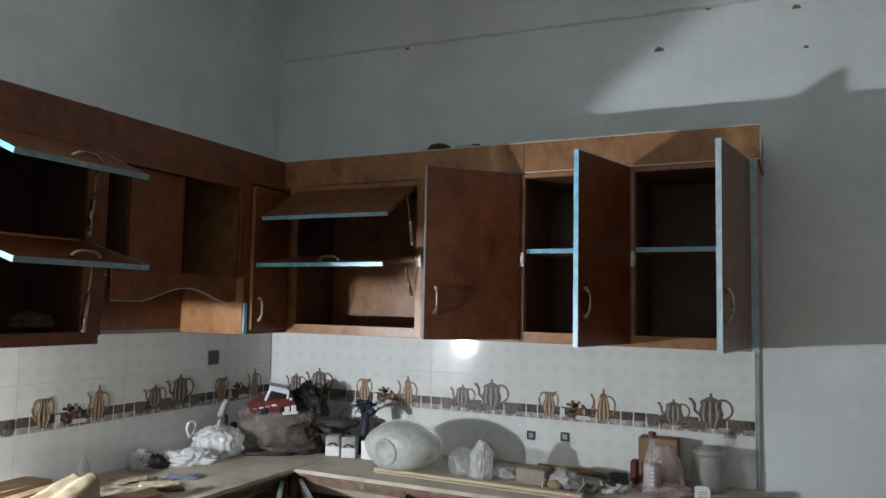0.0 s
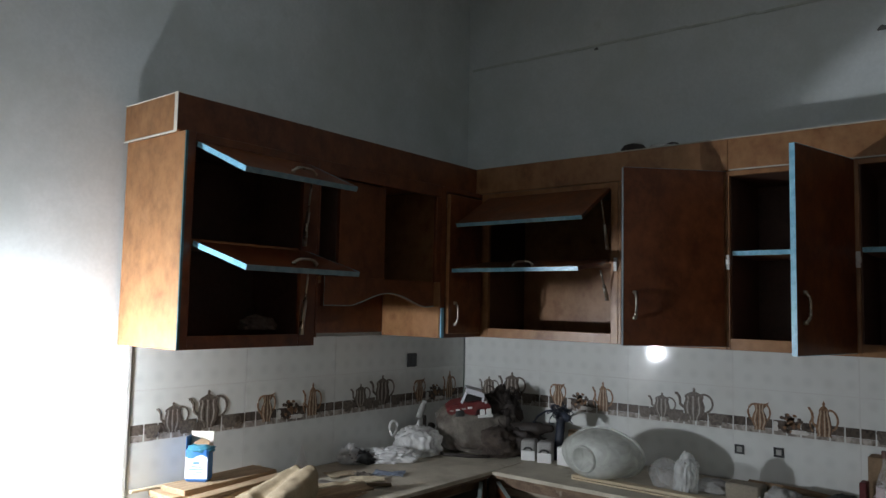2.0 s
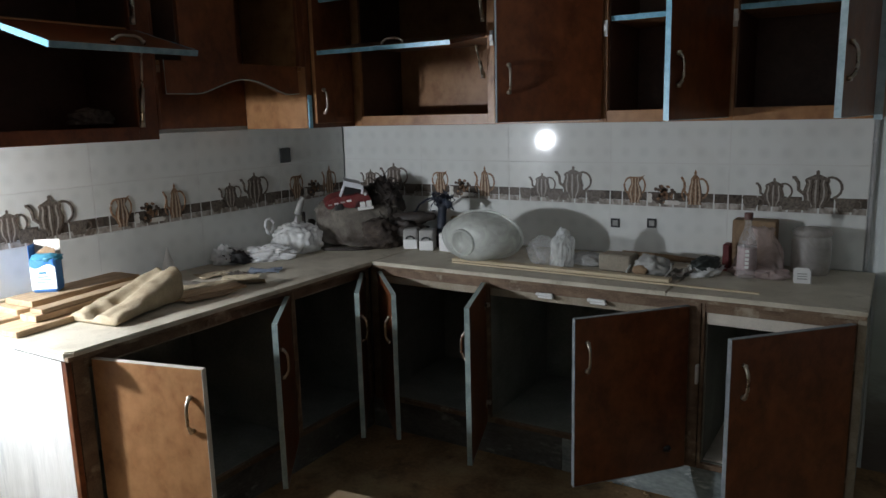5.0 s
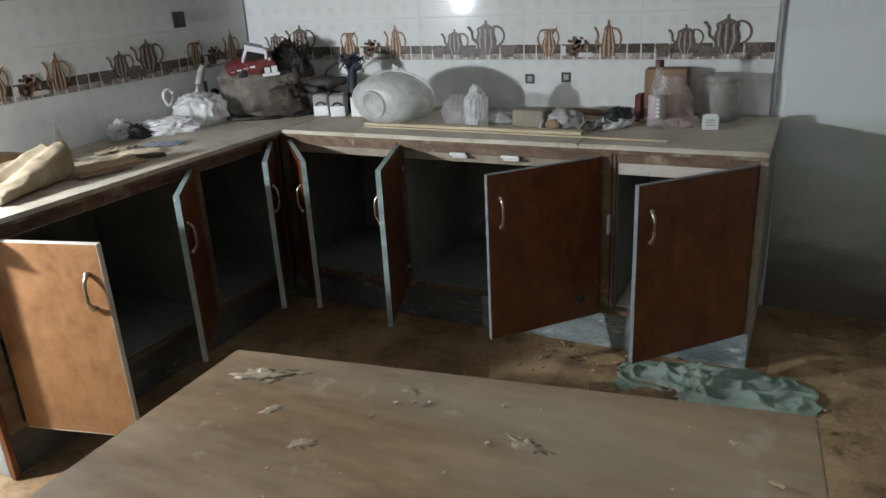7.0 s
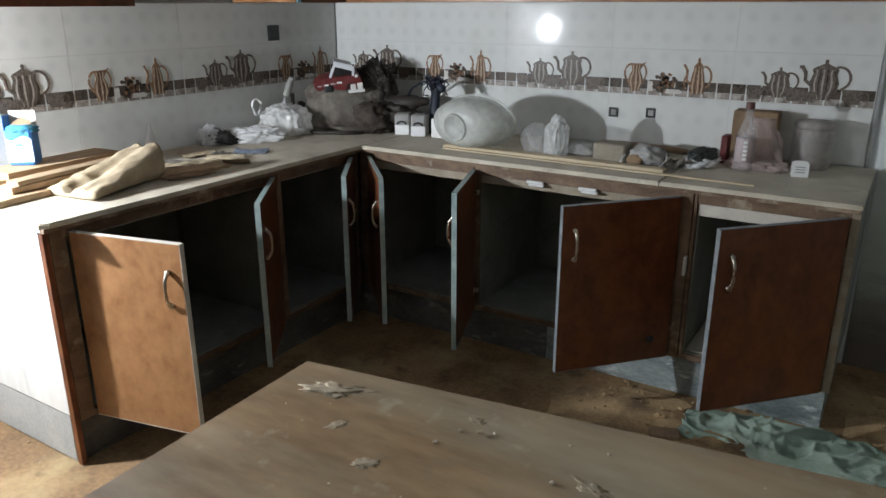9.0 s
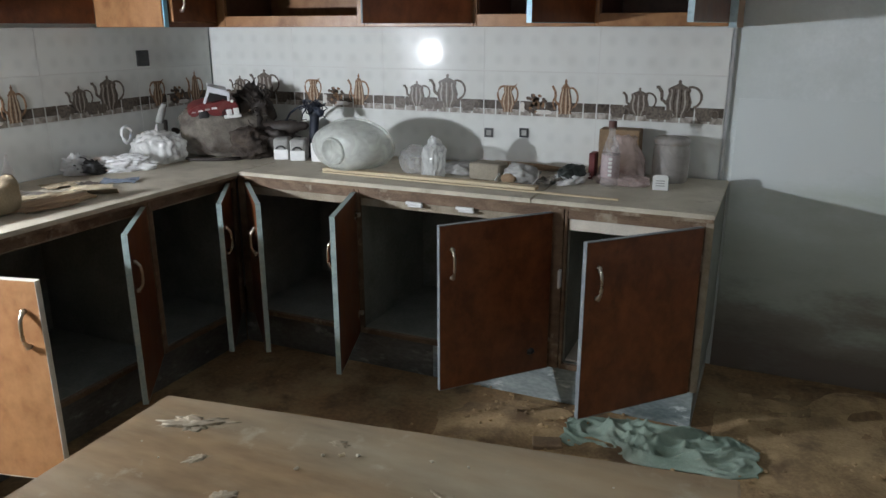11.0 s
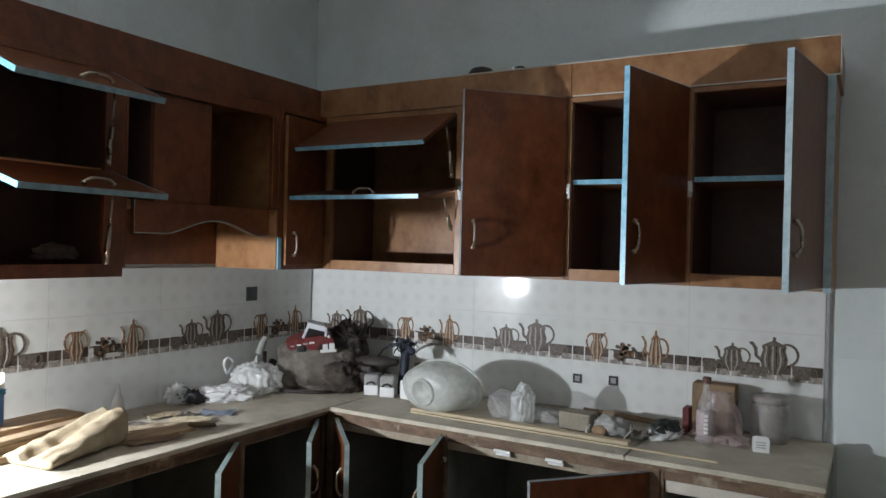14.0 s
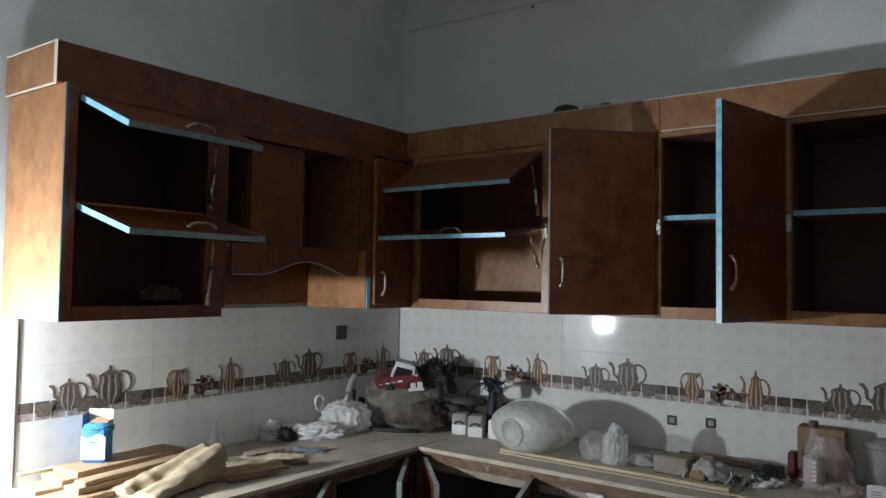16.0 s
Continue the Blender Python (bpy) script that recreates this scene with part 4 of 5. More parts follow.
single("card_tent", joined(box(-0.05, 0.05, -0.001, 0.001, 0, 0.05, 0, Matrix.Translation((0.47, -1.175, CT + 0.001)) @ pose(0, 0, 0, 62, 0, 40))), KRAFT, "bent flap of pale cardboard", "scrap")

cw = thing("crumpled_wrapper", (0.10, -0.92, CT), "crumpled black and white plastic wrapper", "wrapper")
part("white_side", lump((0.062, 0.045, 0.058), Matrix.Translation((0.07, -0.945, CT)) @ pose(0, 0, 0, 0, 0, 30), 3, 0.35, 2.0, 4, 0.4, 0.5), BAGWHITE, cw, smooth=True)
part("black_side", lump((0.062, 0.026, 0.040), Matrix.Translation((0.115, -0.935, CT + 0.008)) @ pose(0, 0, 0, 0, 14, 40), 4, 0.35, 2.4, 4, 0.4, 0.5), BLACK, cw, smooth=True)
single("foil_packet", lump((0.13, 0.06, 0.05), Matrix.Translation((0.175, -0.80, CT)) @ pose(0, 0, 0, 0, 0, 48), 6, 0.25, 1.8, 5, 0.4, 0.3), BAGWHITE, "crumpled white plastic packet", "packet", smooth=True)

wb = thing("carrier_bag", (0.17, -0.58, CT), "knotted white carrier bag slumped on the worktop", "bag")
part("bag_body", pillow((0.115, 0.09, 0.082), Matrix.Translation((0.17, -0.59, CT)) @ pose(0, 0, 0, 0, 0, 40), 8, 0.9, 0.18, 1.8, 0.2), BAG, wb, smooth=True)
loop = [(0.105 + 0.004 * math.sin(a * 2), -0.70 + 0.026 * math.cos(a), CT + 0.135 + 0.035 * math.sin(a)) for a in [radians(-70 + 25 * k) for k in range(14)]]
part("bag_handle", tube(loop, 0.007, 8), BAGWHITE, wb, smooth=True)
part("bag_handle", tube([(0.16, -0.60, CT + 0.10), (0.165, -0.585, CT + 0.14), (0.16, -0.575, CT + 0.172)], [0.014, 0.011, 0.003], 8), BAGWHITE, wb, smooth=True)

# ---- the corner heap ----
TS = Vector((0.30, -0.285, CT))
single("tool_sack", pillow((0.225, 0.14, 0.140), Matrix.Translation(TS) @ pose(0, 0, 0, 0, 6, 42), 11, 0.8, 0.12, 1.7, 0.12), SACK, "dusty woven sack full of tools in the corner", "sack", smooth=True)
single("dark_rag", lump((0.10, 0.075, 0.085), Matrix.Translation((0.475, -0.335, CT)) @ pose(0, 0, 0, 0, 0, 30), 77, 0.3, 2.6, 4, 0.7, 0.45), surface("brown_black_rag", (0.025, 0.018, 0.014), (0.085, 0.064, 0.050), 16, 200, 0.95, 0.6),
       "crumpled dark brown rag heaped beside the sack", "rag", smooth=True)
st = thing("sack_strap", (0.2, -0.48, CT), "black strap trailing off the sack", "strap")
part("strap", tube([(0.10, -0.46, CT + 0.17), (0.135, -0.50, CT + 0.10), (0.20, -0.53, CT + 0.035), (0.28, -0.52, CT + 0.010), (0.40, -0.46, CT + 0.008), (0.47, -0.40, CT + 0.008)], 0.009, 8), RUBBER, st, smooth=True)
part("strap", tube([(0.10, -0.40, CT + 0.12), (0.12, -0.46, CT + 0.05), (0.15, -0.50, CT + 0.012)], 0.02, 8), RUBBER, st, smooth=True)

car = thing("toy_car", (0.30, -0.35, 1.0), "dusty red toy car with white windscreen frame on the sack", "toy car")
sm = Matrix.Translation((0.325, -0.375, 1.026)) @ pose(0, 0, 0, 10, -4, 44) @ Matrix.Diagonal((0.92, 1.15, 1.34, 1))
shell = prism([(-0.135, 0.010), (-0.10, 0.026), (-0.03, 0.034), (0.05, 0.038), (0.100, 0.028), (0.115, 0.002), (0.105, -0.014), (0.04, -0.020), (-0.02, -0.016), (-0.045, 0.000), (-0.075, 0.000), (-0.095, -0.014), (-0.125, -0.010)], 0.085)
bmesh.ops.bevel(shell, geom=list(shell.edges), offset=0.005, segments=2, affect="EDGES")
cb = part("car_body", moved(shell, sm @ Matrix.Translation((0, -0.042, 0))), RED, car, "dusty red body")
screen = sm @ pose(-0.055, -0.040, 0.033, 0, 13, 0)
ring = joined(box(0.0, 0.012, 0, 0.010, 0, 0.055, 0.002, screen @ pose(0, 0, 0, 0, 22)), box(0.018, 0.122, 0, 0.010, 0.040, 0.057, 0.003, screen),
              box(0.112, 0.124, 0, 0.010, 0.0, 0.050, 0.002, screen), box(0.02, 0.11, 0.0, 0.06, 0.056, 0.060, 0.001, screen))
part("windscreen_frame", ring, LABEL, car, "white plastic windscreen frame")
part("window", box(0.022, 0.112, 0.003, 0.006, 0.006, 0.042, 0.001, screen), BLACK, car, "dark glossy window")
part("bumper", joined(box(0.035, 0.118, -0.056, -0.043, -0.026, -0.016, 0.002, sm), box(0.048, 0.075, -0.054, -0.043, -0.017, 0.004, 0.003, sm), box(0.082, 0.110, -0.054, -0.043, -0.017, 0.006, 0.003, sm)), WHITE, car, "white moulded bumper")
part("headlight", lump((0.008, 0.004, 0.006), sm @ Matrix.Translation((0.082, -0.043, 0.024)), 3, 0.1, 2, 2, 0.9), WHITE, car, smooth=True)
for k in range(4):
    part("sticker", box(-0.115 + 0.032 * k, -0.095 + 0.034 * k, -0.0432, -0.0422, 0.002 + 0.002 * k, 0.006 + 0.003 * k, 0, sm), WHITE if k % 2 else GREY, cb, "pale worn sticker")
for wx in (-0.06, 0.045):
    part("wheel", moved(lathe([(0.006, 0.0), (0.020, 0.0), (0.025, 0.004), (0.025, 0.014), (0.020, 0.018), (0.006, 0.018)], 20), sm @ pose(wx, -0.024, -0.014, 90)), BLACK, car, smooth=True)
single("grey_pipe", tube([(0.07, -0.47, CT + 0.16), (0.085, -0.455, CT + 0.22), (0.09, -0.45, CT + 0.245)], [0.018, 0.016, 0.013], 12), GREY, "dusty grey plastic pipe leaning in the sack", "pipe", smooth=True)


def fuzz(centre, size, seed, count, r, stride=0.024):
    """A tangle of thin cable loops."""
    rnd = random.Random(seed)
    out = []
    for _ in range(count):
        p = Vector(centre) + Vector([rnd.uniform(-0.6, 0.6) * s for s in size])
        d = Vector([rnd.uniform(-1, 1) for _ in range(3)])
        pts = []
        for k in range(10):
            q = p - Vector(centre)
            pull_in = Vector([-q[i] / size[i] for i in range(3)])
            d = (d * 0.75 + Vector([rnd.uniform(-1, 1) for _ in range(3)]) * 0.5 + pull_in * 0.55).normalized()
            p = p + d * stride
            pts.append(p.copy())
        out.append(tube(pts, r, 5))
    return joined(*out)


cb = thing("cable_tangle", (0.44, -0.20, CT), "dark tangle of cables heaped in the corner", "cables")
part("core", lump((0.105, 0.085, 0.155), Matrix.Translation((0.40, -0.21, CT + 0.03)), 14, 0.3, 2.2, 4, 0.9, 0.3), RUBBER, cb, smooth=True)
part("core", lump((0.15, 0.11, 0.085), Matrix.Translation((0.50, -0.22, CT)), 15, 0.3, 2.2, 4, 0.75, 0.3), RUBBER, cb, smooth=True)
cables = part("cable", fuzz((0.405, -0.215, CT + 0.215), (0.14, 0.11, 0.165), 5, 460, 0.0021, 0.015), RUBBER, cb, smooth=True)
cables["kind"] = "stuff"

dr = thing("cordless_drill", (0.66, -0.2, CT), "black and navy power drill lying with its flex", "drill")
dm = Matrix.Translation((0.625, -0.205, CT + 0.135)) @ pose(0, 0, 0, 0, 0, 14)
part("drill_body", moved(lathe([(0.015, -0.16), (0.034, -0.14), (0.036, 0.02), (0.030, 0.05), (0.022, 0.06), (0.018, 0.10), (0.008, 0.11)], 18), dm @ pose(-0.03, 0, 0, 0, 84)), RUBBER, dr, smooth=True)
part("grip", moved(lathe([(0.028, 0.0), (0.03, 0.03), (0.023, 0.05), (0.022, 0.18), (0.03, 0.20), (0.025, 0.235)], 16, squash=0.8), Matrix.Translation((0.735, -0.205, CT + 0.003)) @ pose(0, 0, 0, 0, 5)), NAVY, dr, "navy grip standing upright", smooth=True)
flex = [(0.60, -0.22, CT + 0.16), (0.64, -0.235, CT + 0.205), (0.69, -0.24, CT + 0.235), (0.74, -0.235, CT + 0.245), (0.79, -0.235, CT + 0.238), (0.825, -0.24, CT + 0.215)]
part("flex", tube(flex, 0.005, 8), NAVY, dr, smooth=True)
part("plug", joined(tube([(0.775, -0.235, CT + 0.235), (0.815, -0.24, CT + 0.205)], [0.011, 0.015], 8), tube([(0.81, -0.235, CT + 0.21), (0.835, -0.24, CT + 0.190)], 0.003, 6)), NAVY, dr, smooth=True)
part("flex", fuzz((0.755, -0.225, CT + 0.235), (0.045, 0.03, 0.03), 8, 14, 0.003), NAVY, dr, smooth=True)

for ax in (0.625, 0.715):
    ad = thing("power_adapter", (ax, -0.29, CT), "dusty grey power adapter with a white face", "adapter", "power adapters")
    m = Matrix.Translation((ax, -0.285, CT + 0.001)) @ pose(0, 0, 0, 0, 0, 22)
    part("adapter_body", box(-0.036, 0.036, -0.04, 0.04, 0, 0.098, 0.008, m), GREY, ad)
    part("face", box(-0.034, 0.034, -0.046, -0.0405, 0.002, 0.048, 0.003, m), WHITE, ad, "white moulded face")
    part("handle", tube([m @ Vector((0.02 * math.cos(a), -0.047, 0.05 + 0.014 * math.sin(a))) for a in [radians(30 * k) for k in range(7)]], 0.004, 6), BLACK, ad, smooth=True)
single("wood_block", box(0.70, 0.86, -0.045, -0.006, CT + 0.0005, CT + 0.125, 0.003), CARD, "brown wooden block standing against the tiles", "block")
single("white_carton", box(0.785, 0.86, -0.30, -0.24, CT + 0.0005, CT + 0.085, 0.003, None), WHITE, "small white carton beside the plastic bag", "carton")

# ---- long counter ----
def oval_shell(profile, steps=56, at=None):
    """A closed shell from rings of (half width, half height, distance along the axis)."""
    bm = bmesh.new()
    rings = [[bm.verts.new((a * math.cos(2 * math.pi * i / steps), b * math.sin(2 * math.pi * i / steps), z)) for i in range(steps)] for a, b, z in profile]
    for p, q in zip(rings, rings[1:]):
        for i in range(steps):
            j = (i + 1) % steps
            bm.faces.new((p[i], p[j], q[j], q[i]))
    bm.faces.new(rings[0][::-1])
    bm.faces.new(rings[-1])
    bmesh.ops.recalc_face_normals(bm, faces=bm.faces)
    return moved(bm, at) if at is not None else bm


def basin():
    """A frosted oval basin lying on its side, its mouth towards the wall."""
    lean, turn = radians(5), radians(10)
    axis = Vector((math.sin(turn) * math.cos(lean), math.cos(turn) * math.cos(lean), math.sin(lean)))
    side = Vector((math.cos(turn), -math.sin(turn), 0))
    up = axis.cross(side)
    foot = Vector((1.075, -0.375, CT + 0.111)) - axis * 0.158
    at = Matrix(((side.x, up.x, axis.x, foot.x), (side.y, up.y, axis.y, foot.y), (side.z, up.z, axis.z, foot.z), (0, 0, 0, 1)))
    ob = thing("plastic_basin", (1.07, -0.38, CT), "frosted translucent oval plastic basin lying on its side", "basin")
    wall = [(0.056, 0.052, 0.004), (0.092, 0.070, 0.010), (0.138, 0.087, 0.030), (0.171, 0.097, 0.062), (0.186, 0.102, 0.105), (0.190, 0.103, 0.158)]
    shell = wall + [(a - 0.0025, b - 0.0025, z + 0.001) for a, b, z in reversed(wall)]
    part("bowl", oval_shell(shell, 64, at), FROST, ob, smooth=True)
    part("foot_ring", oval_shell([(0.050, 0.046, 0.003), (0.052, 0.048, -0.006), (0.059, 0.054, -0.006), (0.062, 0.057, 0.004)], 48, at), FROST, ob, "raised foot ring", smooth=True)
    part("rim", oval_shell([(0.189, 0.102, 0.153), (0.199, 0.108, 0.155), (0.201, 0.110, 0.159), (0.199, 0.108, 0.163), (0.186, 0.099, 0.162), (0.186, 0.099, 0.155)], 64, at), FROST, ob, "rolled basin rim", smooth=True)
basin()
sb = thing("plastic_bag", (1.36, -0.33, CT), "small limp clear plastic bag on the worktop", "bag")
part("bag_body", pillow((0.052, 0.045, 0.088), Matrix.Translation((1.435, -0.385, CT)) @ pose(0, 0, 0, 0, 4, -20), 23, 0.85, 0.22, 1.7, 0.16), THIN, sb, smooth=True)
part("bag_tail", pillow((0.085, 0.05, 0.066), Matrix.Translation((1.345, -0.36, CT)) @ pose(0, 0, 0, 0, 6, -14), 24, 0.9, 0.16, 1.5, 0.16), CLEAR, sb, "slack see-through end", smooth=True)

single("grey_packet", lump((0.075, 0.06, 0.032), Matrix.Translation((1.525, -0.31, CT)), 25, 0.22, 2.0, 4, 0.75, 0.2), GREY, "flat dusty grey packet", "packet", smooth=True)
single("small_carton", box(-0.066, 0.066, -0.045, 0.045, 0, 0.068, 0.006, Matrix.Translation((1.665, -0.355, CT + 0.001)) @ pose(0, 0, 0, 0, 0, -4)), surface("dusty_carton", (0.22, 0.19, 0.145), (0.33, 0.29, 0.225), 10, 120, 0.9, 0.3), "dusty brown-grey carton with worn corners", "carton")
mk = thing("paper_bag", (1.80, -0.39, CT), "small grey paper bag lying open", "bag")
part("bag_body", lump((0.07, 0.055, 0.044), Matrix.Translation((1.81, -0.38, CT)), 27, 0.22, 2.0, 4, 0.75, 0.3), GREY, mk, smooth=True)
part("mouth", lump((0.03, 0.012, 0.022), Matrix.Translation((1.775, -0.431, CT + 0.008)), 28, 0.2, 2, 3, 0.7), CARD, mk, "dark brown opening", smooth=True)
part("string", tube([(1.735, -0.42, CT + 0.04), (1.725, -0.44, CT + 0.015), (1.74, -0.455, CT + 0.004), (1.80, -0.46, CT + 0.004), (1.87, -0.44, CT + 0.006), (1.885, -0.40, CT + 0.03), (1.875, -0.37, CT + 0.05)], 0.0035, 6), WHITE, mk, "pale string handle", smooth=True)
single("paper_scrap", sheet(0.10, 0.07, Matrix.Translation((1.92, -0.37, CT + 0.0005)) @ pose(0, 0, 0, 0, -8, 30), 41, 0.02), SACK, "curled grey scrap on the worktop", "scrap", "paper scraps")
single("dark_stick", tube([(1.60, -0.10, CT + 0.016), (1.80, -0.11, CT + 0.017), (2.0, -0.13, CT + 0.012)], [0.016, 0.014, 0.008], 8), CARD, "dark stick lying along the tiles", "stick", smooth=True)
bw = thing("crumpled_wrapper", (1.995, -0.31, CT), "crumpled wrapper, black foil in white paper", "wrapper")
part("white_side", lump((0.072, 0.052, 0.034), Matrix.Translation((1.99, -0.315, CT)) @ pose(0, 0, 0, 0, -12, 25), 31, 0.3, 2.2, 4, 0.6, 0.5), BAGWHITE, bw, smooth=True)
part("black_side", lump((0.055, 0.034, 0.036), Matrix.Translation((2.0, -0.325, CT + 0.018)) @ pose(0, 0, 0, 0, -14, 25), 32, 0.25, 2.4, 4, 0.7, 0.3), GREENBLACK, bw, smooth=True)

BT = Matrix.Translation((2.135, -0.292, CT + 0.001))
bt = thing("plastic_bottle", (2.135, -0.292, CT), "clear plastic bottle with a dark cap and striped label", "bottle")
part("bottle_body", lathe([(0.030, 0.0), (0.034, 0.006), (0.034, 0.055), (0.033, 0.13), (0.027, 0.155), (0.015, 0.185), (0.0125, 0.20), (0.0125, 0.222)], 24, BT), CLEAR, bt, smooth=True)
part("cap", lathe([(0.0155, 0.0), (0.0155, 0.022), (0.014, 0.024)], 20, BT @ Matrix.Translation((0, 0, 0.222))), surface("dark_cap", (0.075, 0.03, 0.024), (0.13, 0.055, 0.042), 10, 90, 0.45, 0.03), bt, "dark red-brown screw cap")
bl = part("label", lathe([(0.0346, 0.035), (0.0350, 0.036), (0.0350, 0.118), (0.0346, 0.119)], 24, BT), surface("bottle_label", (0.36, 0.28, 0.28), (0.48, 0.4, 0.4), 10, 90, 0.5, 0.03), bt, "faded pale label", smooth=True)
for k in range(5):
    part("print_bar", box(-0.006, 0.008, -0.0362, -0.0352, 0.042 + 0.015 * k, 0.052 + 0.015 * k, 0, BT @ pose(0, 0, 0, 0, 0, 8)), WHITE, bl)

pb = thing("carrier_bag", (2.13, -0.20, CT), "limp pinkish plastic bag behind the bottle", "bag")
def draped(profile, folds, squash, at, seed):
    """A limp standing bag: a gathered top widening to a crumpled skirt."""
    bm = bmesh.new()
    steps, rings = 72, []
    for r, z in profile:
        ring_ = []
        for i in range(steps):
            a = 2 * math.pi * i / steps
            f = 1 + folds * math.sin(7 * a + 3 * z / 0.1 + seed) * 0.5 + folds * noise.noise(Vector((3 * math.cos(a), 3 * math.sin(a), 14 * z + seed)))
            ring_.append(bm.verts.new((r * f * math.cos(a), squash * r * f * math.sin(a), z + 0.012 * noise.noise(Vector((2 * math.cos(a), 2 * math.sin(a), seed))) * (z > 0.01))))
        rings.append(ring_)
    for p, q in zip(rings, rings[1:]):
        for i in range(steps):
            j = (i + 1) % steps
            bm.faces.new((p[i], p[j], q[j], q[i]))
    bm.faces.new(rings[0][::-1])
    bm.faces.new(rings[-1])
    bmesh.ops.recalc_face_normals(bm, faces=bm.faces)
    return moved(bm, at)
part("bag_body", draped([(0.098, 0.001), (0.102, 0.012), (0.092, 0.03), (0.083, 0.06), (0.070, 0.095), (0.055, 0.125), (0.043, 0.148), (0.040, 0.160), (0.046, 0.176), (0.036, 0.182)], 0.16, 0.5,
                        Matrix.Translation((2.170, -0.215, CT)), 3), PINK, pb, smooth=True)
part("bag_skirt", pillow((0.105, 0.04, 0.026), Matrix.Translation((2.175, -0.262, CT)), 36, 0.95, 0.2, 1.8, 0.2), PINK, pb, smooth=True)
single("red_box", box(2.03, 2.055, -0.20, -0.14, CT + 0.0005, CT + 0.105, 0.003), RED, "small red box behind the bag", "box")
single("cardboard_box", box(2.045, 2.205, -0.105, -0.02, CT + 0.0005, CT + 0.19, 0.003), CARD, "plain brown cardboard box against the tiles", "box")
JT = Matrix.Translation((2.332, -0.105, CT + 0.001))
jar = thing("plastic_jar", (2.332, -0.105, CT), "dusty grey translucent plastic jar with a wide lid", "jar")
part("jar_body", lathe([(0.062, 0.0), (0.067, 0.006), (0.070, 0.06), (0.069, 0.125), (0.064, 0.142), (0.058, 0.148)], 32, JT), DUSTY, jar, smooth=True)
part("lid", lathe([(0.066, 0.146), (0.069, 0.149), (0.069, 0.166), (0.060, 0.172), (0.02, 0.174)], 32, JT), DUSTY, jar, "dusty flat lid", smooth=True)
wbx = thing("white_carton", (2.325, -0.275, CT), "small white printed carton standing open", "carton")
wm = Matrix.Translation((2.325, -0.285, CT + 0.001)) @ pose(0, 0, 0, 0, 0, 10) @ Matrix.Scale(0.84, 4)
part("carton_body", moved(prism([(-0.035, 0), (0.030, 0), (0.030, 0.055), (0.018, 0.068), (-0.027, 0.068), (-0.035, 0.058)], 0.003), wm @ pose(0, -0.024, 0)), WHITE, wbx)
# this side of the white carton is coloured grey as its shade
part("carton_side", box(0.0305, 0.034, -0.024, 0.026, 0, 0.055, 0.0008, wm), GREY, wbx, "shaded grey side")
part("carton_side", box(-0.035, 0.030, 0.022, 0.025, 0, 0.055, 0.0008, wm), WHITE, wbx)
for k in range(3):
    part("print_bar", box(-0.022, 0.016, -0.0248, -0.0242, 0.018 + 0.011 * k, 0.022 + 0.011 * k, 0, wm), GREY, wbx)

single("lath", box(0, 0.94, -0.022, 0.022, 0, 0.014, 0.0015, Matrix.Translation((0.965, -0.462, CT + 0.0005)) @ pose(0, 0, 0, 0, 0, -1.0)), LATH, "long pale wooden lath along the worktop edge", "lath", "laths")
single("lath", box(0, 1.24, -0.008, 0.008, 0, 0.006, 0.0015, Matrix.Translation((0.98, -0.503, CT + 0.0005)) @ pose(0, 0, 0, 0, 0, -1.4)), LATH, "long thin wooden strip on the worktop", "lath", "laths")

# ---- on top of the wall cabinets ----
rl = thing("tape_roll", (1.18, -0.30, CZ1), "black round roll lying on the wall cabinets", "roll")
part("roll", lathe([(0.058, 0.0), (0.062, 0.006), (0.058, 0.045), (0.045, 0.062), (0.02, 0.070)], 22, Matrix.Translation((1.17, -0.30, 2.2155))), RUBBER, rl, smooth=True)
single("crumpled_wrapper", lump((0.06, 0.04, 0.03), Matrix.Translation((1.31, -0.33, CZ1 - 0.02)), 51, 0.3, 2.2, 4, 0.6, 0.4), BAG, "crumpled clear wrapper on the wall cabinets", "wrapper", smooth=True)
single("cable_loop", tube([(1.36 + 0.03 * math.cos(a), -0.33, CZ1 + 0.012 + 0.014 * math.sin(a)) for a in [radians(30 * k) for k in range(13)]], 0.004, 6), BLACK, "small black cable loop on the wall cabinets", "cable", smooth=True)
single("cabinet_top_board", box(0.005, 0.328, -2.058, -0.37, 2.205, 2.215, 0.001), RAW, "raw board closing the top of the short cabinet run", "board")
single("cabinet_top_board", box(0.35, 2.525, -0.345, -0.005, 2.205, 2.215, 0.001), RAW, "raw board closing the top of the long cabinet run", "board")
single("dust_clump", lump((0.05, 0.12, 0.03), Matrix.Translation((0.26, -1.47, 2.2155)), 53, 0.4, 2.4, 3, 0.4), RUBBER, "dark debris on the wall cabinets", "debris", smooth=True)
single("rag", lump((0.07, 0.04, 0.035), Matrix.Translation((0.22, -1.62, 1.43)) @ pose(0, 0, 0, 0, 0, 70), 55, 0.35, 2.4, 4, 0.5, 0.4), SACK, "dusty grey crumpled rag in the open cabinet", "rag", smooth=True)

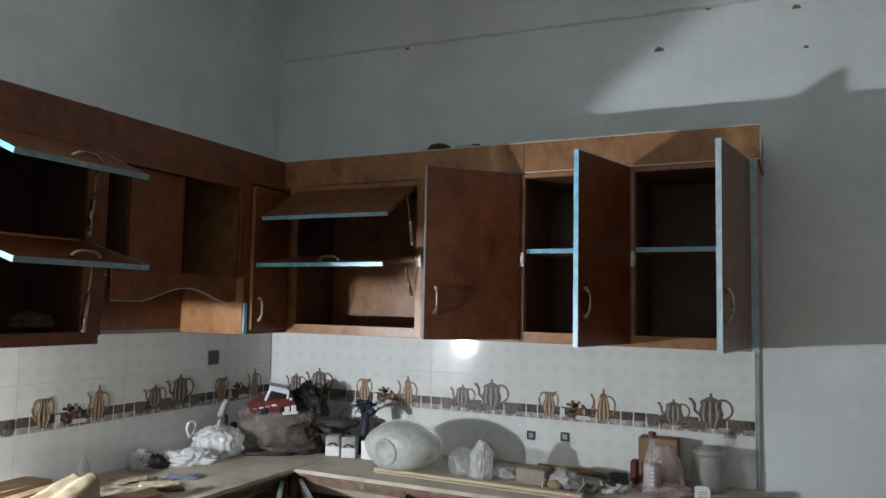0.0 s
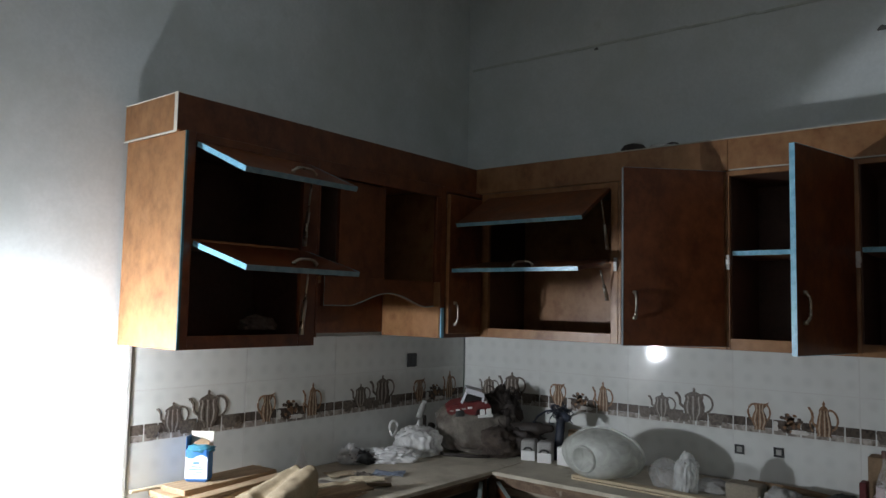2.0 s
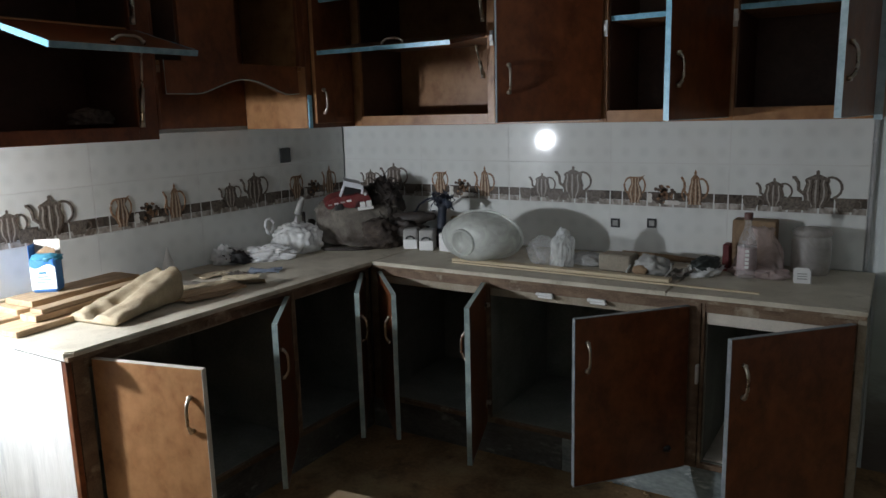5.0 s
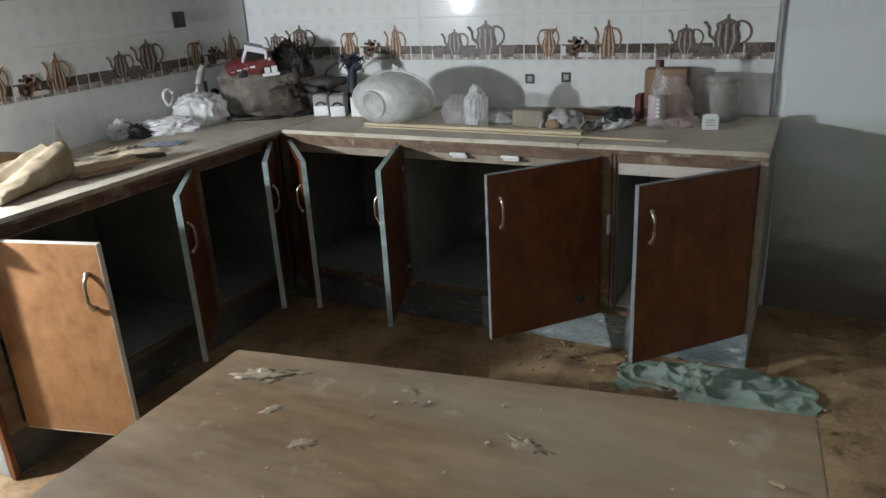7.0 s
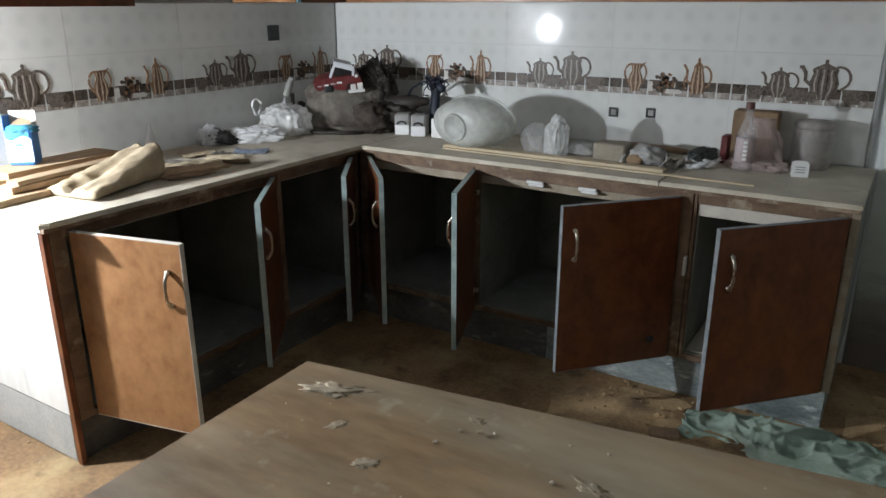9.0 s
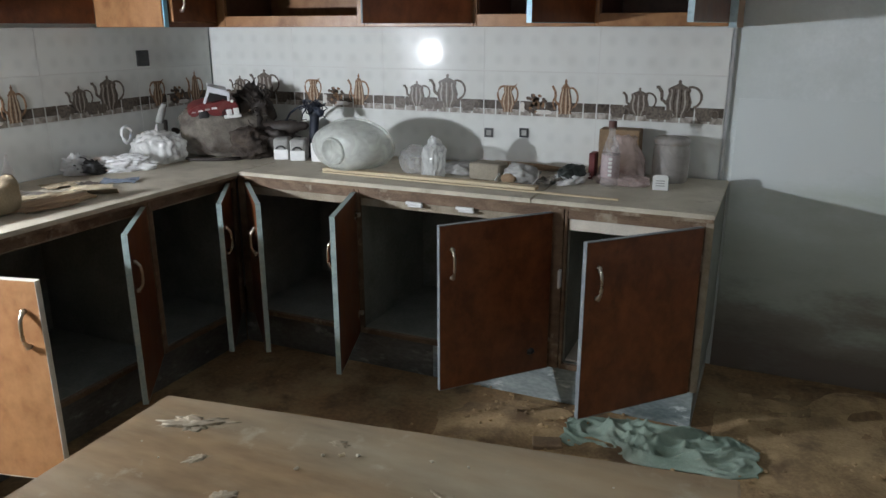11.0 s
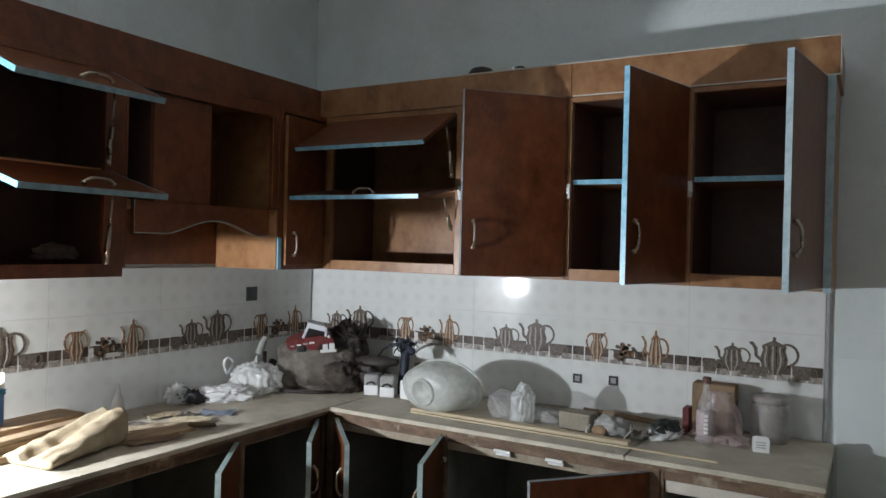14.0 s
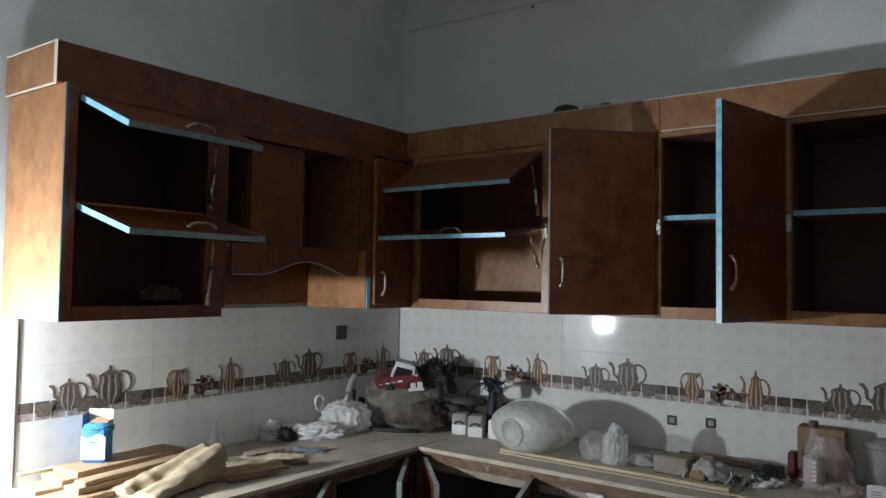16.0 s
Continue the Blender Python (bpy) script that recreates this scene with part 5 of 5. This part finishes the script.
# ---- on the floor ----
def rag_cloth():
    bm = bmesh.new()
    nx, ny = 110, 50
    g = []
    for i in range(nx + 1):
        row = []
        for j in range(ny + 1):
            u, v = i / nx, j / ny - 0.5
            w = 0.10 + 0.13 * math.sin(math.pi * min(max(u, 0.02), 0.98)) ** 0.5 + 0.03 * noise.noise(Vector((u * 4, 3, 0)))
            x = u * 0.64 + 0.03 * noise.noise(Vector((v * 5, u * 2, 1)))
            y = v * 2 * w * 0.62 + 0.03 * u + 0.02 * noise.noise(Vector((u * 7, v * 3, 4)))
            wu, wv = 1.1 * noise.noise(Vector((u * 3, v * 2, 21))), 1.1 * noise.noise(Vector((u * 3, v * 2, 33)))
            fold = 0.55 * max(0, 1 - 2.4 * abs(noise.noise(Vector((u * 4.5 + wu, v * 3.4 + wv, 7))))) ** 2 + 0.30 * max(0, 1 - 2.6 * abs(noise.noise(Vector((u * 8 + wv * 2, v * 5 + wu, 9))))) ** 2 + 0.35 * (0.5 + noise.noise(Vector((u * 3.2, v * 2.5, 2))))
            z = 0.006 + 0.062 * fold * (1 - (2 * abs(v)) ** 3) * (0.4 + 0.6 * math.sin(math.pi * u))
            row.append(bm.verts.new((x, y, max(z, 0.004))))
        g.append(row)
    for i in range(nx):
        for j in range(ny):
            bm.faces.new((g[i][j], g[i + 1][j], g[i + 1][j + 1], g[i][j + 1]))
    e = bmesh.ops.extrude_face_region(bm, geom=list(bm.faces))
    for v in e["geom"]:
        if isinstance(v, bmesh.types.BMVert):
            v.co.z -= 0.003
    bmesh.ops.recalc_face_normals(bm, faces=bm.faces)
    return moved(bm, Matrix.Translation((2.13, -0.77, 0.002)))
single("floor_cloth", rag_cloth(), CLOTH, "crumpled dusty green cloth lying on the floor", "cloth", smooth=True)
single("wood_scrap", box(-0.05, 0.05, -0.03, 0.03, 0, 0.02, 0.004, Matrix.Translation((2.10, -0.90, 0.001)) @ pose(0, 0, 0, 0, 0, 20)), CARD, "dark wooden scrap on the floor", "scrap")


def mound(x0, x1, y0, y1, h, seed, n=46):
    bm = bmesh.new()
    g = []
    for i in range(n + 1):
        row = []
        for j in range(n + 1):
            u, v = i / n, j / n
            edge = math.sin(math.pi * u) ** 0.7 * math.sin(math.pi * v) ** 0.7
            p = Vector((x0 + (x1 - x0) * u, y0 + (y1 - y0) * v, 0))
            z = h * edge * max(0, 0.35 + 0.8 * noise.fractal(p * 4 + Vector((seed, 0, 0)), 1, 2, 5)) - 0.004 * (1 - edge)
            row.append(bm.verts.new((p.x, p.y, z)))
        g.append(row)
    for i in range(n):
        for j in range(n):
            bm.faces.new((g[i][j], g[i + 1][j], g[i + 1][j + 1], g[i][j + 1]))
    bmesh.ops.recalc_face_normals(bm, faces=bm.faces)
    return bm
single("sand_heap", mound(1.62, 2.62, -1.35, -0.60, 0.032, 2), SOIL, "thin spread of sandy rubble on the floor", "rubble", kind="stuff", smooth=True)
single("sand_heap", mound(2.58, 4.2, -1.9, -0.02, 0.05, 9), SOIL, "thin spread of sandy rubble on the floor", "rubble", kind="stuff", smooth=True)


def bits(count, seed, area, z, size):
    rnd = random.Random(seed)
    out = []
    for _ in range(count):
        x, y = rnd.uniform(area[0], area[1]), rnd.uniform(area[2], area[3])
        s = rnd.uniform(*size)
        b = bmesh.new()
        bmesh.ops.create_icosphere(b, subdivisions=1, radius=s)
        for v in b.verts:
            v.co *= rnd.uniform(0.6, 1.25)
            v.co.z *= 0.6
        out.append(moved(b, Matrix.Translation((x, y, z + s * 0.35)) @ pose(0, 0, 0, 0, 0, rnd.uniform(0, 360))))
    return joined(*out)
single("floor_rubble", bits(140, 3, (1.7, 3.4, -1.4, -0.55), 0.006, (0.004, 0.014)), SOIL, "crumbs of plaster and grit on the floor", "rubble", kind="stuff")
single("floor_rubble", bits(60, 4, (0.3, 1.7, -2.6, -0.7), 0.0, (0.003, 0.008)), SOIL, "crumbs of plaster and grit on the floor", "rubble", kind="stuff")
single("floor_rubble", bits(60, 11, (1.78, 2.20, -0.88, -0.62), 0.012, (0.002, 0.009)), SOIL, "heap of plaster crumbs at the marble plinth", "rubble", kind="stuff")
single("floor_rubble", bits(90, 12, (2.55, 3.3, -1.25, -0.30), 0.012, (0.002, 0.010)), SOIL, "crumbs of plaster and grit on the floor", "rubble", kind="stuff")
crumbs = moved(bits(26, 7, (0.06, 0.92, -0.60, -0.04), 0.0, (0.0015, 0.005)), tt @ Matrix.Translation((0, 0, TZ)))
single("table_crumbs", crumbs, surface("plaster_crumb", (0.5, 0.44, 0.33), (0.68, 0.62, 0.5), 20, 90, 0.9, 0.2), "pale plaster crumbs on the table", "crumbs", kind="stuff")
PLASTERDUST = surface("dried_plaster", (0.25, 0.195, 0.125), (0.41, 0.34, 0.24), 16, 120, 0.95, 0.4)
for i, (x, y, w, d, turn) in enumerate(((1.835, -2.235, 0.060, 0.022, 20), (1.915, -2.32, 0.018, 0.010, 60), (2.10, -2.19, 0.016, 0.008, 10), (2.33, -2.26, 0.030, 0.012, -15), (2.02, -2.38, 0.022, 0.012, 40))):
    single("plaster_smear", lump((w, d, 0.0011), Matrix.Translation((x, y, TZ - 0.0006)) @ pose(0, 0, 0, 0, 0, turn), 80 + i, 0.9, 2.6, 4, 0.3, 0.3), PLASTERDUST, "thin smear of dried plaster on the table board", "plaster", "plaster smears", smooth=True)
for i, (u, v, w, d) in enumerate(((0.88, -0.09, 0.014, 0.006), (0.93, -0.17, 0.020, 0.006), (0.90, -0.24, 0.016, 0.005), (0.40, -0.10, 0.010, 0.006))):
    single("wood_shaving", sheet(w, d, tt @ Matrix.Translation((u, v, TZ + 0.0005)) @ pose(0, 0, 0, 0, 0, -50 + 30 * i), 60 + i, 0.003, 8), LATH, "pale curled wood shaving on the table", "shaving", "wood shavings")

# ---- wall tiles: plain rows with a row of printed pots between ----
ROWS = ((CT + 0.001, 1.012), (1.014, 1.201), (1.203, 1.384))


def ribbon(pts, r, flat=0.25):
    bm = tube([(u, 0, z) for u, z in pts], r, 6)
    return moved(bm, Matrix.Diagonal((1, flat, 1, 1)))


def body(profile, cu, z0):
    """A flat pot from half-widths and heights."""
    out = [(cu + w, z0 + z) for w, z in profile] + [(cu - w, z0 + z) for w, z in reversed(profile)]
    return prism(out, 0.0006, Matrix.Translation((0, -0.0006, 0)))


def arc(cu, cz, ru, rz, a0, a1, n=9):
    return [(cu + ru * math.cos(radians(a0 + (a1 - a0) * k / (n - 1))), cz + rz * math.sin(radians(a0 + (a1 - a0) * k / (n - 1)))) for k in range(n)]


def teapot(cu, z0, s):
    b = body([(0.026 * s, 0), (0.022 * s, 0.008 * s), (0.040 * s, 0.03 * s), (0.045 * s, 0.055 * s), (0.036 * s, 0.085 * s), (0.040 * s, 0.098 * s),
              (0.034 * s, 0.104 * s), (0.018 * s, 0.112 * s), (0.005 * s, 0.118 * s), (0.006 * s, 0.128 * s), (0.001, 0.132 * s)], cu, z0)
    spout = ribbon([(cu - 0.036 * s, z0 + 0.045 * s), (cu - 0.058 * s, z0 + 0.062 * s), (cu - 0.060 * s, z0 + 0.088 * s), (cu - 0.072 * s, z0 + 0.106 * s), (cu - 0.08 * s, z0 + 0.104 * s)], 0.0065 * s)
    grip = ribbon(arc(cu + 0.042 * s, z0 + 0.072 * s, 0.034 * s, 0.036 * s, -75, 110), 0.0048 * s)
    return joined(b, spout, grip)


TEAPOT = ((0.026, 0), (0.022, 0.008), (0.040, 0.03), (0.045, 0.055), (0.036, 0.085), (0.040, 0.098))
COFFEE = ((0.030, 0), (0.026, 0.008), (0.031, 0.03), (0.024, 0.075), (0.018, 0.098), (0.02, 0.106))
JUG = ((0.024, 0), (0.020, 0.008), (0.033, 0.035), (0.028, 0.062), (0.017, 0.085), (0.022, 0.108))


def flutes(profile, cu, z0, s, middles, half):
    """Upright stripes that swell with a pot's outline."""
    out = []
    for f in middles:
        left = [(cu + (f - half) * w * s, z0 + z * s) for w, z in profile]
        right = [(cu + (f + half) * w * s, z0 + z * s) for w, z in reversed(profile)]
        out.append(prism(left + right, 0.0004, Matrix.Translation((0, -0.0004, 0))))
    return joined(*out)


def cup(cu, z0, s):
    return joined(body([(0.018 * s, 0), (0.02 * s, 0.006 * s), (0.028 * s, 0.035 * s), (0.03 * s, 0.04 * s)], cu, z0), ribbon(arc(cu + 0.028 * s, z0 + 0.022 * s, 0.013 * s, 0.012 * s, -90, 90, 6), 0.003 * s))


def tall_pot(cu, z0):
    b = body([(0.030, 0), (0.026, 0.008), (0.031, 0.03), (0.024, 0.075), (0.018, 0.098), (0.02, 0.106), (0.012, 0.118), (0.004, 0.126), (0.006, 0.134), (0.001, 0.146)], cu, z0)
    spout = ribbon([(cu - 0.024, z0 + 0.03), (cu - 0.044, z0 + 0.055), (cu - 0.044, z0 + 0.092), (cu - 0.058, z0 + 0.116)], 0.0055)
    grip = ribbon(arc(cu + 0.022, z0 + 0.068, 0.030, 0.042, -80, 95), 0.0048)
    return joined(b, spout, grip)


def jug(cu, z0):
    b = body([(0.024, 0), (0.020, 0.008), (0.033, 0.035), (0.028, 0.062), (0.017, 0.085), (0.022, 0.108), (0.026, 0.114)], cu, z0)
    lip = prism([(cu + 0.01, z0 + 0.108), (cu + 0.042, z0 + 0.122), (cu + 0.02, z0 + 0.092)], 0.0006, Matrix.Translation((0, -0.0006, 0)))
    grip = ribbon(arc(cu - 0.020, z0 + 0.075, 0.028, 0.036, 70, 270), 0.0048)
    return joined(b, lip, grip)


def posy(cu, z0, seed, count=40, spread=0.046, grain=(0.006, 0.011)):
    rnd = random.Random(seed)
    out = []
    for _ in range(count):
        a, r = rnd.uniform(0, 6.28), rnd.uniform(0, spread)
        c = (cu + r * math.cos(a) * 1.15, z0 + spread + r * math.sin(a) * 0.9)
        k = rnd.uniform(*grain)
        out.append(prism([(c[0] + k * math.cos(t) * (1 + 0.3 * math.sin(3 * t)), c[1] + k * math.sin(t)) for t in [6.283 * i / 8 for i in range(8)]], 0.0005 + 0.0002 * rnd.random(), Matrix.Translation((0, -0.0007, 0))))
    return joined(*out)


def squares(u0, u1, z0, z1, shift, gap):
    out, step, u = [], 0.0555, u0 + shift - 0.0555
    while u < u1:
        a, b = max(u + gap / 2, u0 + 0.002), min(u + step - gap / 2, u1 - 0.002)
        if b - a > 0.004:
            out.append(prism([(a, z0), (b, z0), (b, z1), (a, z1)], 0.0003, Matrix.Translation((0, -0.0003, 0))))
        u += step
    return out


BANDTOP = surface("band_print_dark", (0.05, 0.04, 0.033), (0.15, 0.122, 0.098), 22, 90, 0.30, 0.0, sheen=0.12)
BANDLOW = surface("band_print_sheen", (0.16, 0.135, 0.112), (0.50, 0.455, 0.405), 30, 60, 0.30, 0.0, sheen=0.12, stretch=(1.2, 1.2, 0.8))
DISH = surface("white_print", (0.58, 0.55, 0.50), (0.72, 0.70, 0.65), 30, 90, 0.30, 0.0, sheen=0.12)


def prints(tile, place, kind, width):
    """The printed pots of one tile; place carries (u, out, z) to the wall."""
    z0 = 1.016
    part("band_print", moved(joined(*squares(0, width, z0 + 0.024, z0 + 0.062, 0.0, 0.005)), place), BANDTOP, tile, "band of dark printed squares")
    part("band_print", moved(joined(*squares(0, width, z0, z0 + 0.023, 0.0, 0.007)), place), BANDLOW, tile, "band of faded printed squares")
    if width < 0.4:
        return
    lift = place @ Matrix.Translation((0, -0.0008, 0))
    over = place @ Matrix.Translation((0, -0.0016, 0))
    if kind == "gold":
        for profile, outline, cu, dz, lab in ((JUG, jug, 0.112, 0.012, "golden brown printed jug"), (COFFEE, tall_pot, 0.367, 0.014, "golden brown printed coffee pot")):
            part("pot_print", moved(outline(cu, z0 + dz), lift), GOLD, tile, lab)
            part("flute_print", moved(flutes(profile, cu, z0 + dz, 1, (-0.62, 0.08, 0.66), 0.09), over), GOLDLIGHT, tile, "pale gold stripes on the pot")
            part("flute_print", moved(flutes(profile, cu, z0 + dz, 1, (-0.28, 0.38, 0.92), 0.05), over), INK, tile, "dark stripes on the pot")
        part("pot_handle_print", moved(joined(ribbon(arc(0.136, z0 + 0.088, 0.020, 0.034, -100, 80), 0.0042), ribbon(arc(0.330, z0 + 0.06, 0.016, 0.03, 90, 250), 0.0036)), lift), GOLD, tile)
        part("flower_print", moved(posy(0.236, z0 + 0.008, 3), lift), INK, tile, "dark printed posy")
        part("flower_print", moved(posy(0.240, z0 + 0.010, 5, 18, 0.042, (0.004, 0.008)), over), GOLD, tile, "brown blooms of the posy")
        part("dish_print", moved(body([(0.03, 0), (0.040, 0.008), (0.026, 0.018)], 0.272, z0 + 0.010), over), DISH, tile, "white printed dish")
        part("cup_print", moved(body([(0.009, 0), (0.012, 0.02), (0.007, 0.04)], 0.178, z0 + 0.016), lift), DISH, tile)
    else:
        for cu, s in ((0.172, 0.86), (0.325, 1.12)):
            part("pot_print", moved(teapot(cu, z0 + 0.020, s), lift), SEPIA, tile, "grey-brown printed teapot")
            part("flute_print", moved(flutes(TEAPOT, cu, z0 + 0.020, s, (-0.66, -0.1, 0.5), 0.07), over), PALEPRINT, tile, "pale stripes on the teapot")
            part("flute_print", moved(flutes(TEAPOT, cu, z0 + 0.020, s, (-0.38, 0.2, 0.84), 0.05), over), INK, tile, "dark stripes on the teapot")
        for k, (cu, s) in enumerate(((0.088, 1.15), (0.228, 1.2), (0.278, 0.95), (0.425, 1.3))):
            part("cup_print", moved(cup(cu, z0 + 0.010, s), over @ Matrix.Translation((0, -0.0004 - 0.0005 * (k % 2), 0))), SEPIA, tile)


BACK = lambda u0: Matrix.Translation((u0, 0, 0))
LEFT = lambda u0: Matrix(((0, -1, 0, 0), (1, 0, 0, u0), (0, 0, 1, 0), (0, 0, 0, 1)))
for wall, place, cols, first in ((wall_north, BACK, ((0.005, 0.5), (0.505, 0.5), (1.005, 0.5), (1.505, 0.5), (2.005, 0.5)), 0),
                                 (wall_west, LEFT, ((-0.5, 0.495), (-1.0, 0.5), (-1.5, 0.5), (-2.0, 0.5)), 1)):
    end = cols[-1]
    u_lo, u_hi = min(c[0] for c in cols), max(c[0] + c[1] for c in cols)
    part("grout", box(u_lo, u_hi, 0.0008, 0.0098, CT + 0.001, 1.384, 0, place(0)), GROUT, wall, "grey grout between the tiles")
    for r, (z0, z1) in enumerate(ROWS):
        for c, (u0, w) in enumerate(cols):
            tile = part("tile", box(u0 + 0.0006, u0 + w - 0.0006, 0.0, 0.0095, z0, z1, 0.0012, place(0)), TILE, wall, "glossy off-white wall tile" if r != 1 else "glossy wall tile printed with pots")
            if r == 1:
                prints(tile, place(u0), "gold" if (c + first) % 2 else "sepia", w)
